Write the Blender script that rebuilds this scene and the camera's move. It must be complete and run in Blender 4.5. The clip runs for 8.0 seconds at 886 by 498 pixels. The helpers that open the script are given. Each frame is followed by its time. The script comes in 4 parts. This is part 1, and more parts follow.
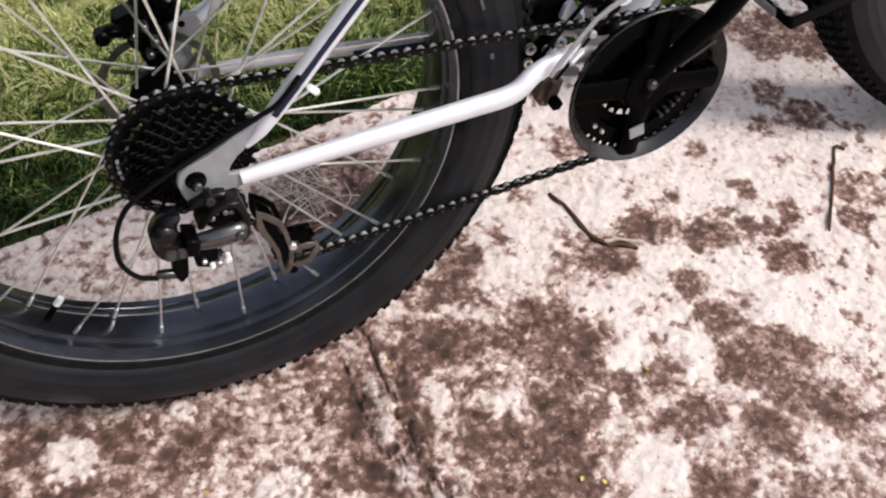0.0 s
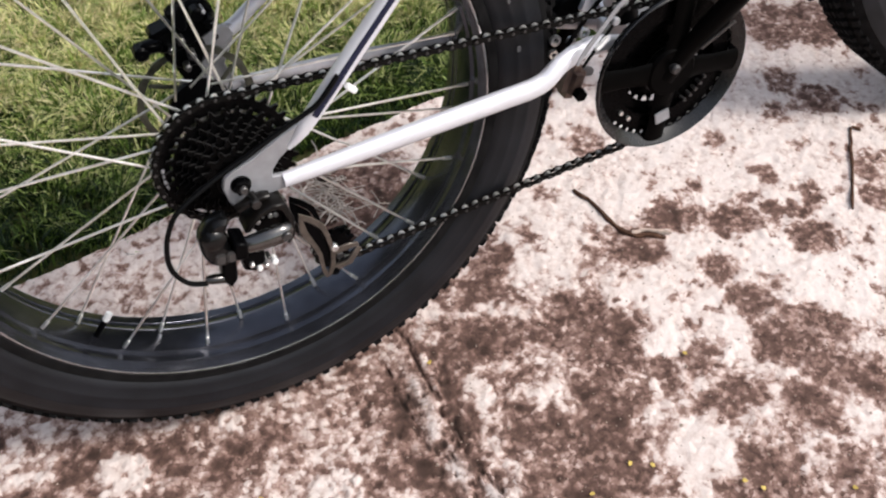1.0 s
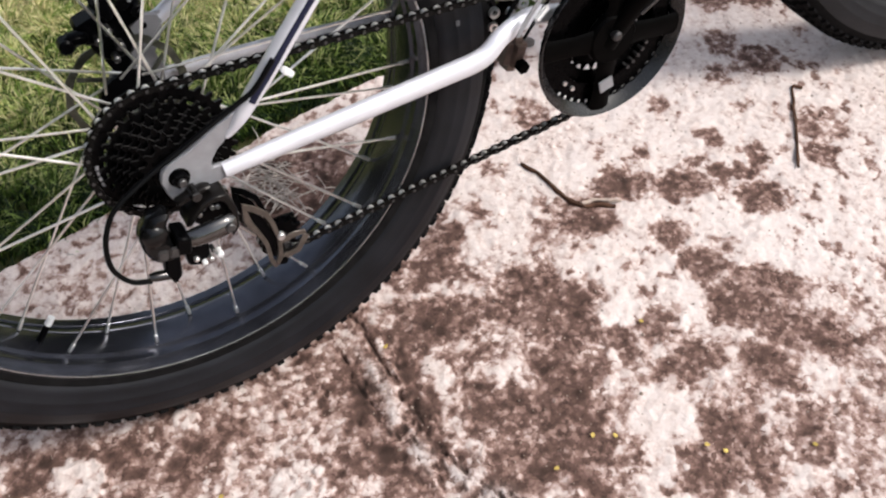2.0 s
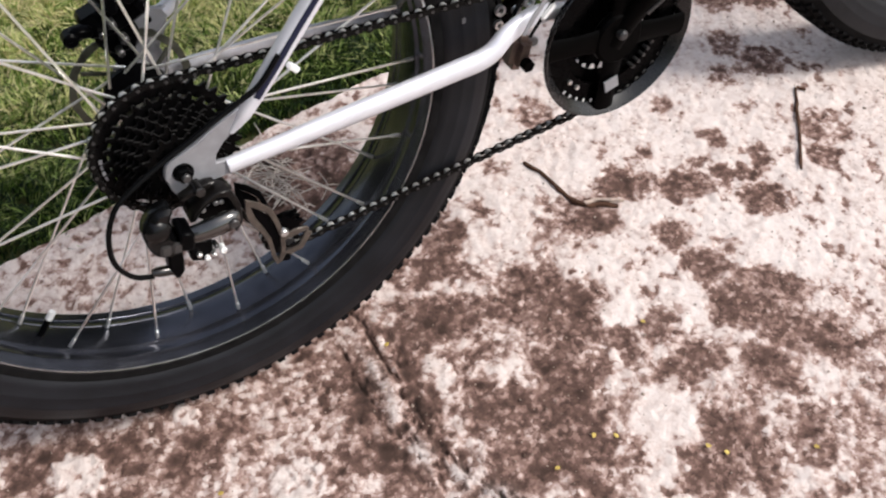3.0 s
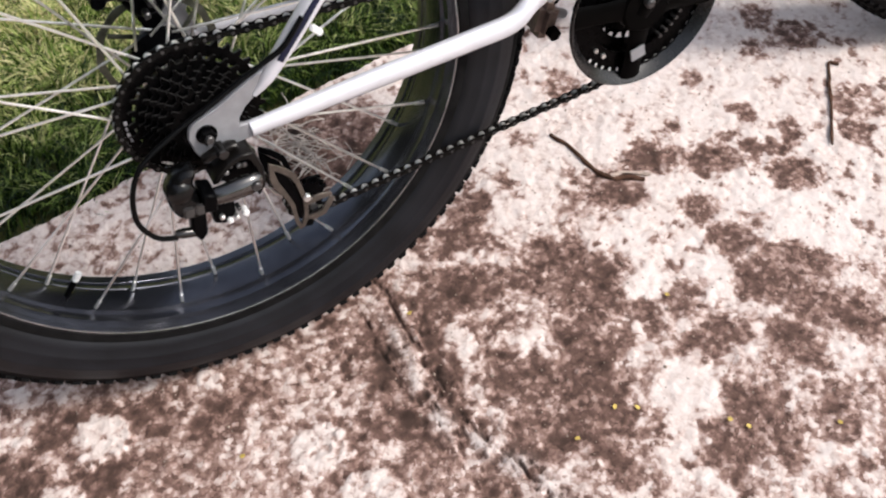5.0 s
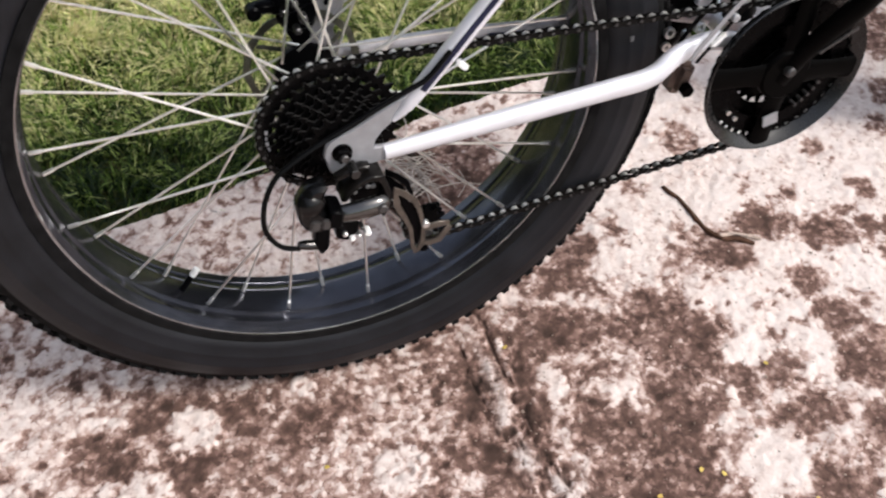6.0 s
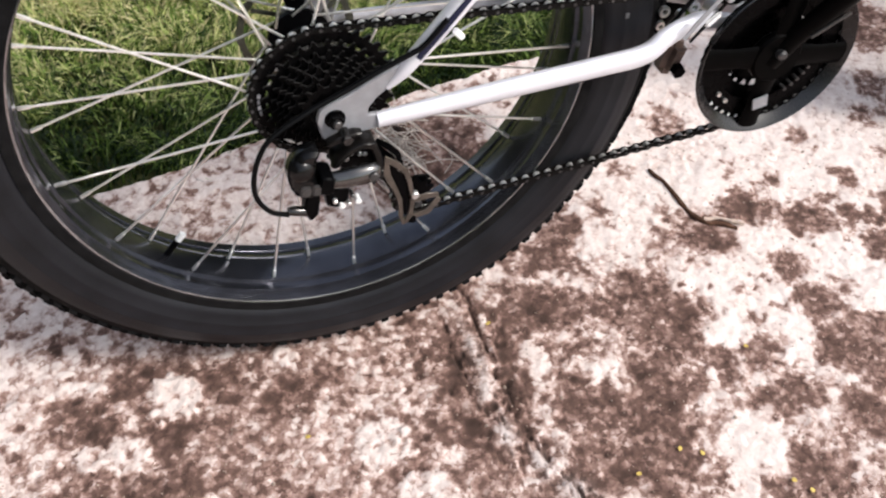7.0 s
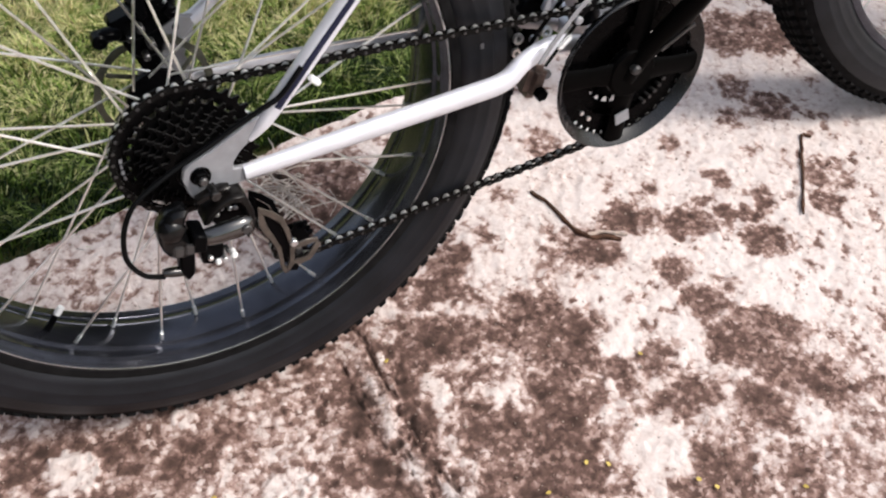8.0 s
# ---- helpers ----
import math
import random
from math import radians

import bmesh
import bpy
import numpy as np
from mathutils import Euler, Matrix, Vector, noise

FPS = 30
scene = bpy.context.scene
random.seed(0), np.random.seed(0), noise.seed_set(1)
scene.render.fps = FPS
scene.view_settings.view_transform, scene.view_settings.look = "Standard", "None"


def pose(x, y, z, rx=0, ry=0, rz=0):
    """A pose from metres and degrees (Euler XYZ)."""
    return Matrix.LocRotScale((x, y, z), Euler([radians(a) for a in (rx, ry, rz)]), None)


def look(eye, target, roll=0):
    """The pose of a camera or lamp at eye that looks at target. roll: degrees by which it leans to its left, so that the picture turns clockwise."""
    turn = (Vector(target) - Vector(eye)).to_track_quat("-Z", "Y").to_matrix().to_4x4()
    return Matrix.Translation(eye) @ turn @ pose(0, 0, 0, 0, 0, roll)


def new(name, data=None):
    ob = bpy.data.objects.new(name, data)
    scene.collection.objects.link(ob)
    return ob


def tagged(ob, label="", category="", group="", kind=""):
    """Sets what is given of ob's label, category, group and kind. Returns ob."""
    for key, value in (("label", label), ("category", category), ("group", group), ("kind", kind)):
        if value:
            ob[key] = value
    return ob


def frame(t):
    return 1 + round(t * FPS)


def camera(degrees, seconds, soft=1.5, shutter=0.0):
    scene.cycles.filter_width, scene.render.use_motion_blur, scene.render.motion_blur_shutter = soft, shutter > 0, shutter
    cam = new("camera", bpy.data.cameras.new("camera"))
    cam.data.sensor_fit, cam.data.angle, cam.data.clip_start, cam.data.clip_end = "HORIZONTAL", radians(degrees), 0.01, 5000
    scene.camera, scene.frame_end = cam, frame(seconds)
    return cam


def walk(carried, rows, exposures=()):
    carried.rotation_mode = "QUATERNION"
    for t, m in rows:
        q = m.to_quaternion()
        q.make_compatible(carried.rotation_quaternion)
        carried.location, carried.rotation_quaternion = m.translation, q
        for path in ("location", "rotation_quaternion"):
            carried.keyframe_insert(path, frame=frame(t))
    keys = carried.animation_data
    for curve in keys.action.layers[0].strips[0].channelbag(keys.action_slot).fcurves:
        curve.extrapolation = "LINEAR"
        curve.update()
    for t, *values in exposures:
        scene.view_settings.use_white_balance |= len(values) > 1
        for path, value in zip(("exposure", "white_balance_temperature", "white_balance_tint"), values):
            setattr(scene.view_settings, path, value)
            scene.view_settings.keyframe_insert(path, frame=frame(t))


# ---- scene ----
cam = camera(47.61, 8.0, soft=2.2, shutter=0.1)
# seconds, x, y, z, then turns about x, y, z in degrees
ROWS = [
    (0.0, -0.0597, -0.6835, 1.0470, 38.794, -2.574, -22.722),
    (0.2, -0.0934, -0.6844, 1.0438, 39.115, -2.258, -24.491),
    (0.3, -0.0945, -0.6870, 1.0429, 40.018, -0.389, -25.696),
    (0.4, -0.0887, -0.6787, 1.0553, 41.063, 0.525, -26.140),
    (0.5, -0.0850, -0.6651, 1.0562, 41.269, 0.790, -25.788),
    (0.6, -0.0917, -0.6876, 1.0623, 40.921, 1.532, -25.197),
    (0.8, -0.0894, -0.6792, 1.0474, 39.555, 1.480, -26.116),
    (1.0, -0.1079, -0.7062, 1.0373, 40.505, -0.063, -25.285),
    (1.5, -0.1021, -0.6970, 1.0302, 39.888, -0.033, -27.478),
    (2.8, -0.0990, -0.6917, 1.0200, 39.073, -0.622, -30.733),
    (3.0, -0.1043, -0.6896, 1.0225, 39.158, -0.538, -29.224),
    (3.5, -0.1186, -0.6889, 1.0214, 38.604, -0.610, -27.014),
    (4.0, -0.1144, -0.6897, 1.0235, 38.830, 0.235, -26.905),
    (4.2, -0.1147, -0.6919, 1.0230, 38.943, 0.426, -26.652),
    (5.3, -0.0940, -0.7066, 1.0112, 37.954, 0.358, -28.271),
    (5.5, -0.0910, -0.7026, 1.0185, 38.566, -0.584, -29.139),
    (5.7, -0.0980, -0.6891, 1.0164, 38.970, -1.087, -27.063),
    (5.8, -0.1143, -0.6918, 1.0173, 39.581, -0.845, -25.037),
    (6.0, -0.1385, -0.6844, 1.0295, 39.337, -1.001, -19.290),
    (6.2, -0.1610, -0.6868, 1.0168, 39.477, -1.373, -15.534),
    (6.3, -0.1640, -0.6825, 1.0185, 38.750, -1.960, -14.250),
    (6.5, -0.1731, -0.6842, 1.0225, 36.657, -2.340, -13.448),
    (7.0, -0.1559, -0.6923, 1.0175, 38.682, -3.207, -18.891),
    (7.5, -0.1304, -0.7009, 1.0233, 40.528, -2.064, -24.761),
    (8.0, -0.1224, -0.7061, 1.0266, 40.984, -2.772, -26.712),
]
walk(cam, [(t, pose(x, y, z, rx, ry, rz)) for t, x, y, z, rx, ry, rz in ROWS],
     exposures=[(0.0, 0.55), (1.5, 0.57), (3.0, 0.51), (4.0, 0.56), (5.5, 0.61), (6.1, 0.59), (6.5, 0.67), (7.0, 0.73), (7.5, 0.69), (8.0, 0.61)])

# ---- light: sun through thin haze, low over the front wheel ----
world = bpy.data.worlds.new("world")
scene.world = world
world.use_nodes = True
wn = world.node_tree
sky = wn.nodes.new("ShaderNodeTexSky")
sky.sky_type = "NISHITA"
sky.sun_disc = False
sky.sun_elevation = radians(48)
sky.sun_rotation = radians(128)
sky.air_density = 1.0
sky.dust_density = 3.0
veil = wn.nodes.new("ShaderNodeHueSaturation")
veil.inputs["Saturation"].default_value = 0.55
wn.links.new(sky.outputs[0], veil.inputs["Color"])
wn.links.new(veil.outputs[0], wn.nodes["Background"].inputs[0])
wn.nodes["Background"].inputs[1].default_value = 0.15
sun = new("sun", bpy.data.lights.new("sun", "SUN"))
sun.data.energy = 1.6
sun.data.angle = radians(12)
sun.data.color = (1.0, 0.96, 0.925)
sun.matrix_world = look((0.70, -0.55, 1.0), (0, 0, 0))


# ---- materials ----
def material(name, color, rough=0.5, metal=0.0, coat=0.0, spec=0.5, vary=0.0, scale=60.0, bump=0.0, bump_scale=300.0, rough_vary=0.0):
    m = bpy.data.materials.new(name)
    m.use_nodes = True
    n, l = m.node_tree.nodes, m.node_tree.links
    p = n["Principled BSDF"]
    p.inputs["Base Color"].default_value = (*color, 1)
    p.inputs["Roughness"].default_value = rough
    p.inputs["Metallic"].default_value = metal
    p.inputs["Coat Weight"].default_value = coat
    p.inputs["Specular IOR Level"].default_value = spec
    p.inputs["Coat Roughness"].default_value = 0.08
    tc = n.new("ShaderNodeTexCoord")
    if vary:
        a = n.new("ShaderNodeTexNoise")
        a.inputs["Scale"].default_value = scale
        a.inputs["Detail"].default_value = 6
        l.new(tc.outputs["Object"], a.inputs["Vector"])
        r = n.new("ShaderNodeValToRGB")
        r.color_ramp.elements[0].position, r.color_ramp.elements[1].position = 0.3, 0.7
        r.color_ramp.elements[0].color = (*[c * (1 - vary) for c in color], 1)
        r.color_ramp.elements[1].color = (*[min(1, c * (1 + vary)) for c in color], 1)
        l.new(a.outputs["Fac"], r.inputs["Fac"])
        l.new(r.outputs["Color"], p.inputs["Base Color"])
        if rough_vary:
            k = n.new("ShaderNodeMapRange")
            k.inputs["To Min"].default_value = max(0.02, rough - rough_vary)
            k.inputs["To Max"].default_value = min(1.0, rough + rough_vary)
            l.new(a.outputs["Fac"], k.inputs["Value"])
            l.new(k.outputs["Result"], p.inputs["Roughness"])
    if bump:
        b = n.new("ShaderNodeTexNoise")
        b.inputs["Scale"].default_value = bump_scale
        b.inputs["Detail"].default_value = 4
        l.new(tc.outputs["Object"], b.inputs["Vector"])
        u = n.new("ShaderNodeBump")
        u.inputs["Strength"].default_value = bump
        u.inputs["Distance"].default_value = 0.001
        l.new(b.outputs["Fac"], u.inputs["Height"])
        l.new(u.outputs["Normal"], p.inputs["Normal"])
    return m


RUBBER = material("tyre_rubber", (0.0092, 0.0097, 0.0120), 0.44, spec=0.20, vary=0.35, scale=25, bump=0.25, bump_scale=500)
TREAD = material("tread_rubber", (0.0085, 0.0082, 0.0085), 0.8, spec=0.05, vary=0.4, scale=60, bump=0.3)
RIM = material("black_anodised_rim", (0.062, 0.064, 0.078), 0.22, 0.85, spec=0.5, vary=0.3, scale=30, rough_vary=0.08)
SILVER = material("silver_frame_paint", (0.72, 0.72, 0.77), 0.32, 0.30, coat=0.5, vary=0.05, scale=40)
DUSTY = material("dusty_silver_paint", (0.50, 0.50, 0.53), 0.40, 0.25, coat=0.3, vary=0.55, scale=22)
STRIPE = material("navy_frame_stripe", (0.018, 0.019, 0.040), 0.6, spec=0.1, vary=0.15)
LILAC = material("lilac_grey_paint", (0.20, 0.19, 0.25), 0.4, vary=0.1, scale=60)
TOOTH_GLINT = material("glint_tooth_steel", (0.026, 0.025, 0.024), 0.42, 0.35, vary=0.4, scale=300)
SMOKE = material("dark_bronze_housing", (0.007, 0.006, 0.0055), 0.30, 0.3, spec=0.25, vary=0.3, scale=120)
ALLOY = material("brushed_alloy", (0.72, 0.71, 0.70), 0.32, 0.85, vary=0.15, scale=120, bump=0.1)
GREY_ALLOY = material("grey_dropout_paint", (0.27, 0.27, 0.285), 0.45, 0.2, vary=0.12, scale=80, bump=0.1)
SPOKE = material("stainless_spoke", (0.92, 0.92, 0.88), 0.28, 0.90, vary=0.1, scale=90)
COG = material("black_oiled_steel", (0.0011, 0.0010, 0.0011), 0.28, 0.0, spec=0.035, vary=0.5, scale=120, rough_vary=0.15)
# pale steel for teeth painted as sunlit, also for the printed bars
TOOTH = material("lit_tooth_and_print", (0.78, 0.77, 0.75), 0.4, 0.2, vary=0.25, scale=300)
CHAIN = material("oiled_chain_plate", (0.005, 0.0048, 0.0046), 0.3, 0.2, spec=0.10, vary=0.5, scale=200)
ROLLER = material("chain_roller_steel", (0.46, 0.45, 0.43), 0.36, 0.5, vary=0.4, scale=250)
BLACK = material("black_plastic", (0.0013, 0.0013, 0.0016), 0.30, spec=0.05, vary=0.3, scale=80, bump=0.1)
GLOSS = material("black_gloss_guard", (0.0030, 0.0030, 0.0036), 0.27, spec=0.48, vary=0.3, scale=50, rough_vary=0.08)
CRANK = material("black_painted_crank", (0.0012, 0.0011, 0.0011), 0.34, spec=0.025, vary=0.3, scale=60, rough_vary=0.1)
DARKMETAL = material("smoked_derailleur_metal", (0.055, 0.053, 0.052), 0.2, 0.85, vary=0.3, scale=90, rough_vary=0.12)
DULL = material("dull_grey_steel", (0.072, 0.070, 0.070), 0.35, 0.6, vary=0.2, scale=90)
GLOSS2 = material("black_gloss_enamel", (0.0025, 0.0025, 0.0027), 0.24, spec=0.28, vary=0.2, scale=60)
SPROCKET = material("black_sprocket_steel", (0.0016, 0.0015, 0.0016), 0.30, 0.0, spec=0.05, vary=0.5, scale=160, rough_vary=0.15)
LIP = material("polished_rim_lip", (0.34, 0.34, 0.35), 0.14, 0.95, vary=0.2, scale=40)
CHROME = material("chromed_link", (0.12, 0.118, 0.116), 0.17, 0.95, vary=0.1, scale=90)
BRONZE = material("dusty_cage_steel", (0.082, 0.066, 0.055), 0.38, 0.3, vary=0.35, scale=120)
DISC = material("brake_disc_steel", (0.10, 0.105, 0.085), 0.35, 0.8, vary=0.3, scale=90)
WHITE = material("white_plastic", (0.80, 0.80, 0.79), 0.3, vary=0.05, scale=60)
CABLE = material("black_cable_housing", (0.0022, 0.0022, 0.0024), 0.4, spec=0.10, vary=0.2)
STRAW = material("dry_straw", (0.52, 0.46, 0.41), 0.8, vary=0.4, scale=90)
RUST = material("dull_reddish_metal", (0.22, 0.155, 0.13), 0.6, 0.2, vary=0.35, scale=90, bump=0.3)
TWIG = material("dry_twig_bark", (0.085, 0.046, 0.031), 0.9, spec=0.08, vary=0.5, scale=90, bump=0.6, bump_scale=250)
PALE_TWIG = material("split_twig_wood", (0.46, 0.36, 0.30), 0.8, vary=0.3, scale=120, bump=0.5)
GRIT = material("pale_grit", (0.36, 0.28, 0.23), 0.9, vary=0.5, scale=400)
PETAL = material("yellow_petal", (0.60, 0.44, 0.10), 0.7, vary=0.3, scale=200)
PRINT = material("grey_sidewall_print", (0.07, 0.07, 0.075), 0.6, vary=0.2)
UNSEEN_WALL = material("dark_unseen_wall", (0.05, 0.052, 0.045), 0.9, vary=0.3, scale=6, bump=0.4, bump_scale=60)


def ramp(n, stops):
    r = n.new("ShaderNodeValToRGB")
    e = r.color_ramp.elements
    e[0].position, e[0].color = stops[0][0], (*stops[0][1], 1)
    e[1].position, e[1].color = stops[-1][0], (*stops[-1][1], 1)
    for pos, col in stops[1:-1]:
        k = e.new(pos)
        k.color = (*col, 1)
    return r


def concrete_material():
    m = bpy.data.materials.new("weathered_concrete")
    m.use_nodes = True
    n, l = m.node_tree.nodes, m.node_tree.links
    p = n["Principled BSDF"]
    p.inputs["Roughness"].default_value = 0.92
    p.inputs["Specular IOR Level"].default_value = 0.2
    tc = n.new("ShaderNodeTexCoord")

    def tex(scale, detail, rough=0.6):
        a = n.new("ShaderNodeTexNoise")
        a.inputs["Scale"].default_value = scale
        a.inputs["Detail"].default_value = detail
        a.inputs["Roughness"].default_value = rough
        l.new(tc.outputs["Object"], a.inputs["Vector"])
        return a.outputs["Fac"]

    def calc(op, a, b, c=None):
        k = n.new("ShaderNodeMath")
        k.operation = op
        for i, v in enumerate((a, b, c)):
            if v is None:
                continue
            if isinstance(v, (int, float)):
                k.inputs[i].default_value = v
            else:
                l.new(v, k.inputs[i])
        return k.outputs[0]

    def attr(name):
        a = n.new("ShaderNodeAttribute")
        a.attribute_name = name
        return a.outputs["Fac"]

    fine, mid = tex(330, 3, 0.75), tex(90, 4, 0.65)
    st = attr("stain")
    amp = calc("MULTIPLY_ADD", calc("MULTIPLY", st, calc("SUBTRACT", 1.0, st)), 2.8, 0.10)
    amp = calc("MAXIMUM", amp, 0.10)
    grain = calc("MULTIPLY_ADD", fine, 0.22, -0.11)
    grain = calc("ADD", grain, calc("MULTIPLY_ADD", tex(190, 3, 0.6), 0.5, -0.25))
    grain = calc("ADD", grain, calc("MULTIPLY_ADD", mid, 0.95, -0.475))
    # granular crumbs a few millimetres across
    vor = n.new("ShaderNodeTexVoronoi")
    vor.inputs["Scale"].default_value = 150
    vor.inputs["Randomness"].default_value = 1.0
    bend = n.new("ShaderNodeVectorMath")
    bend.operation = "MULTIPLY_ADD"
    wob = n.new("ShaderNodeTexNoise")
    wob.inputs["Scale"].default_value = 160
    l.new(tc.outputs["Object"], wob.inputs["Vector"])
    l.new(wob.outputs["Color"], bend.inputs[0])
    bend.inputs[1].default_value = (0.008, 0.008, 0.008)
    l.new(tc.outputs["Object"], bend.inputs[2])
    l.new(bend.outputs[0], vor.inputs["Vector"])
    crumb = vor.outputs["Distance"]
    tint = n.new("ShaderNodeSeparateColor")
    l.new(vor.outputs["Color"], tint.inputs[0])
    grain = calc("ADD", grain, calc("MULTIPLY_ADD", crumb, 0.28, -0.11))
    grain = calc("ADD", grain, calc("MULTIPLY_ADD", tint.outputs[0], 0.58, -0.29))
    st = calc("MULTIPLY_ADD", attr("far"), calc("MULTIPLY_ADD", tex(5, 6, 0.65), 1.3, -0.62), st)
    s = calc("MULTIPLY", calc("MULTIPLY_ADD", grain, amp, st), 0.66)
    col = ramp(n, [(0.0, (0.74, 0.650, 0.608)), (0.12, (0.66, 0.556, 0.510)), (0.25, (0.460, 0.336, 0.296)), (0.38, (0.266, 0.168, 0.139)), (0.52, (0.140, 0.082, 0.066)), (0.70, (0.062, 0.037, 0.029)), (1.0, (0.018, 0.012, 0.010))])
    l.new(s, col.inputs["Fac"])
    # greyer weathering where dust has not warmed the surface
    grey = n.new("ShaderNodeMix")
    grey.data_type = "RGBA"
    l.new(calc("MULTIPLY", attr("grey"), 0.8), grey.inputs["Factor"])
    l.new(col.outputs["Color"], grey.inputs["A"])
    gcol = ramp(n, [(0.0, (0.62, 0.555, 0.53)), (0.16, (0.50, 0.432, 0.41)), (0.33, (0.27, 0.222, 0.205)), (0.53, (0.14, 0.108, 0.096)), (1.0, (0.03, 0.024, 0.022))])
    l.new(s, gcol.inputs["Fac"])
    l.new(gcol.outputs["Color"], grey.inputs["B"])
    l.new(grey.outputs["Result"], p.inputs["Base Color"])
    u = n.new("ShaderNodeBump")
    u.inputs["Strength"].default_value = 0.65
    u.inputs["Distance"].default_value = 0.0030
    h = calc("ADD", calc("MULTIPLY", fine, 0.5), mid)
    h = calc("SUBTRACT", h, calc("MULTIPLY", crumb, 0.3))
    l.new(h, u.inputs["Height"])
    l.new(u.outputs["Normal"], p.inputs["Normal"])
    return m


def grass_material():
    m = bpy.data.materials.new("lawn_grass")
    m.use_nodes = True
    n, l = m.node_tree.nodes, m.node_tree.links
    p = n["Principled BSDF"]
    p.inputs["Roughness"].default_value = 0.5
    p.inputs["Specular IOR Level"].default_value = 0.35
    g = n.new("ShaderNodeNewGeometry")
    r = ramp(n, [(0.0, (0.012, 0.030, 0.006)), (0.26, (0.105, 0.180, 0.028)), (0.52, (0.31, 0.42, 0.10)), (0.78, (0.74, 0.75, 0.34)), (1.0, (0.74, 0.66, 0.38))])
    # per-blade dryness, with the shade beside the slab included
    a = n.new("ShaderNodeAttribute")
    a.attribute_name = "dry_shade"
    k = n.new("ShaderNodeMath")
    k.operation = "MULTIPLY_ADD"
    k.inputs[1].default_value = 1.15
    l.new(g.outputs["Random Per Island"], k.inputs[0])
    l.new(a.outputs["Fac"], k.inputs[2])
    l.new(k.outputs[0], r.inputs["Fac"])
    l.new(r.outputs["Color"], p.inputs["Base Color"])
    t = n.new("ShaderNodeBsdfTranslucent")
    l.new(r.outputs["Color"], t.inputs["Color"])
    x = n.new("ShaderNodeMixShader")
    x.inputs["Fac"].default_value = 0.32
    l.new(p.outputs[0], x.inputs[1])
    l.new(t.outputs[0], x.inputs[2])
    l.new(x.outputs[0], n["Material Output"].inputs["Surface"])
    return m


CONCRETE = concrete_material()
GRASS = grass_material()


# ---- building helpers ----
def finish(me, name, mat, parent, label, smooth):
    me.materials.append(mat)
    me.polygons.foreach_set("use_smooth", [smooth] * len(me.polygons))
    if smooth:
        me.set_sharp_from_angle(angle=radians(40))
    ob = new(name, me)
    if parent is not None:
        ob.parent = parent
    if label:
        tagged(ob, label)
    return ob


def shape(name, verts, faces, mat, parent=None, label="", smooth=True):
    me = bpy.data.meshes.new(name)
    me.from_pydata([tuple(v) for v in verts], [], faces)
    me.update()
    return finish(me, name, mat, parent, label, smooth)


def part(name, bm, mat, parent=None, label="", smooth=True):
    me = bpy.data.meshes.new(name)
    bmesh.ops.recalc_face_normals(bm, faces=bm.faces)
    bm.to_mesh(me)
    bm.free()
    return finish(me, name, mat, parent, label, smooth)


def join(*pieces):
    """Several (verts, faces) as one."""
    verts, faces = [], []
    for v, f in pieces:
        k = len(verts)
        verts += [tuple(p) for p in v]
        faces += [tuple(i + k for i in q) for q in f]
    return verts, faces


def smooth_path(pts, steps=6):
    """Points along a smooth curve through pts (rows of any width)."""
    p = np.array(pts, float)
    if len(p) < 3:
        return p
    e = np.vstack([2 * p[0] - p[1], p, 2 * p[-1] - p[-2]])
    out = []
    for i in range(1, len(e) - 2):
        a, b, c, d = e[i - 1], e[i], e[i + 1], e[i + 2]
        for t in np.linspace(0, 1, steps, endpoint=False):
            out.append(0.5 * (2 * b + (c - a) * t + (2 * a - 5 * b + 4 * c - d) * t * t + (3 * b - a - 3 * c + d) * t ** 3))
    out.append(p[-1])
    return np.array(out)


def tube(pts, radius, sides=10, steps=6, up=(0, 1, 0), flat=1.0):
    """A tube through rows of x, y, z or x, y, z, radius; flat: its thickness along up."""
    pts = [(*q, radius) if len(q) == 3 else q for q in pts]
    p = smooth_path(pts, steps)
    verts, faces = [], []
    up = Vector(up)
    for i, q in enumerate(p):
        a, b = p[max(i - 1, 0)], p[min(i + 1, len(p) - 1)]
        d = Vector(b[:3] - a[:3]).normalized()
        s = d.cross(up)
        s = s.normalized() if s.length > 1e-4 else d.orthogonal().normalized()
        u = s.cross(d).normalized()
        for k in range(sides):
            w = 2 * math.pi * k / sides
            verts.append(Vector(q[:3]) + s * math.cos(w) * q[3] + u * math.sin(w) * q[3] * flat)
    for i in range(len(p) - 1):
        for k in range(sides):
            j = (k + 1) % sides
            faces.append((i * sides + k, i * sides + j, (i + 1) * sides + j, (i + 1) * sides + k))
    faces.append(tuple(range(sides - 1, -1, -1)))
    faces.append(tuple((len(p) - 1) * sides + k for k in range(sides)))
    return verts, faces


def lathe(profile, centre, sides=96, closed=True):
    """Rows of (radius, y) turned round an axle along y at centre (x, y, z)."""
    verts, faces = [], []
    cx, cy, cz = centre
    m = len(profile)
    for i in range(sides):
        w = 2 * math.pi * i / sides
        for r, y in profile:
            verts.append((cx + r * math.cos(w), cy + y, cz + r * math.sin(w)))
    for i in range(sides):
        j = (i + 1) % sides
        for k in range(m if closed else m - 1):
            q = (k + 1) % m
            faces.append((i * m + k, i * m + q, j * m + q, j * m + k))
    return verts, faces


def disc(radius, y0, y1, centre, sides=24, bevel=0.0):
    """A solid round piece with its axis along y."""
    b = bevel
    prof = [(0.0005, y0), (radius - b, y0), (radius, y0 + b), (radius, y1 - b), (radius - b, y1), (0.0005, y1)]
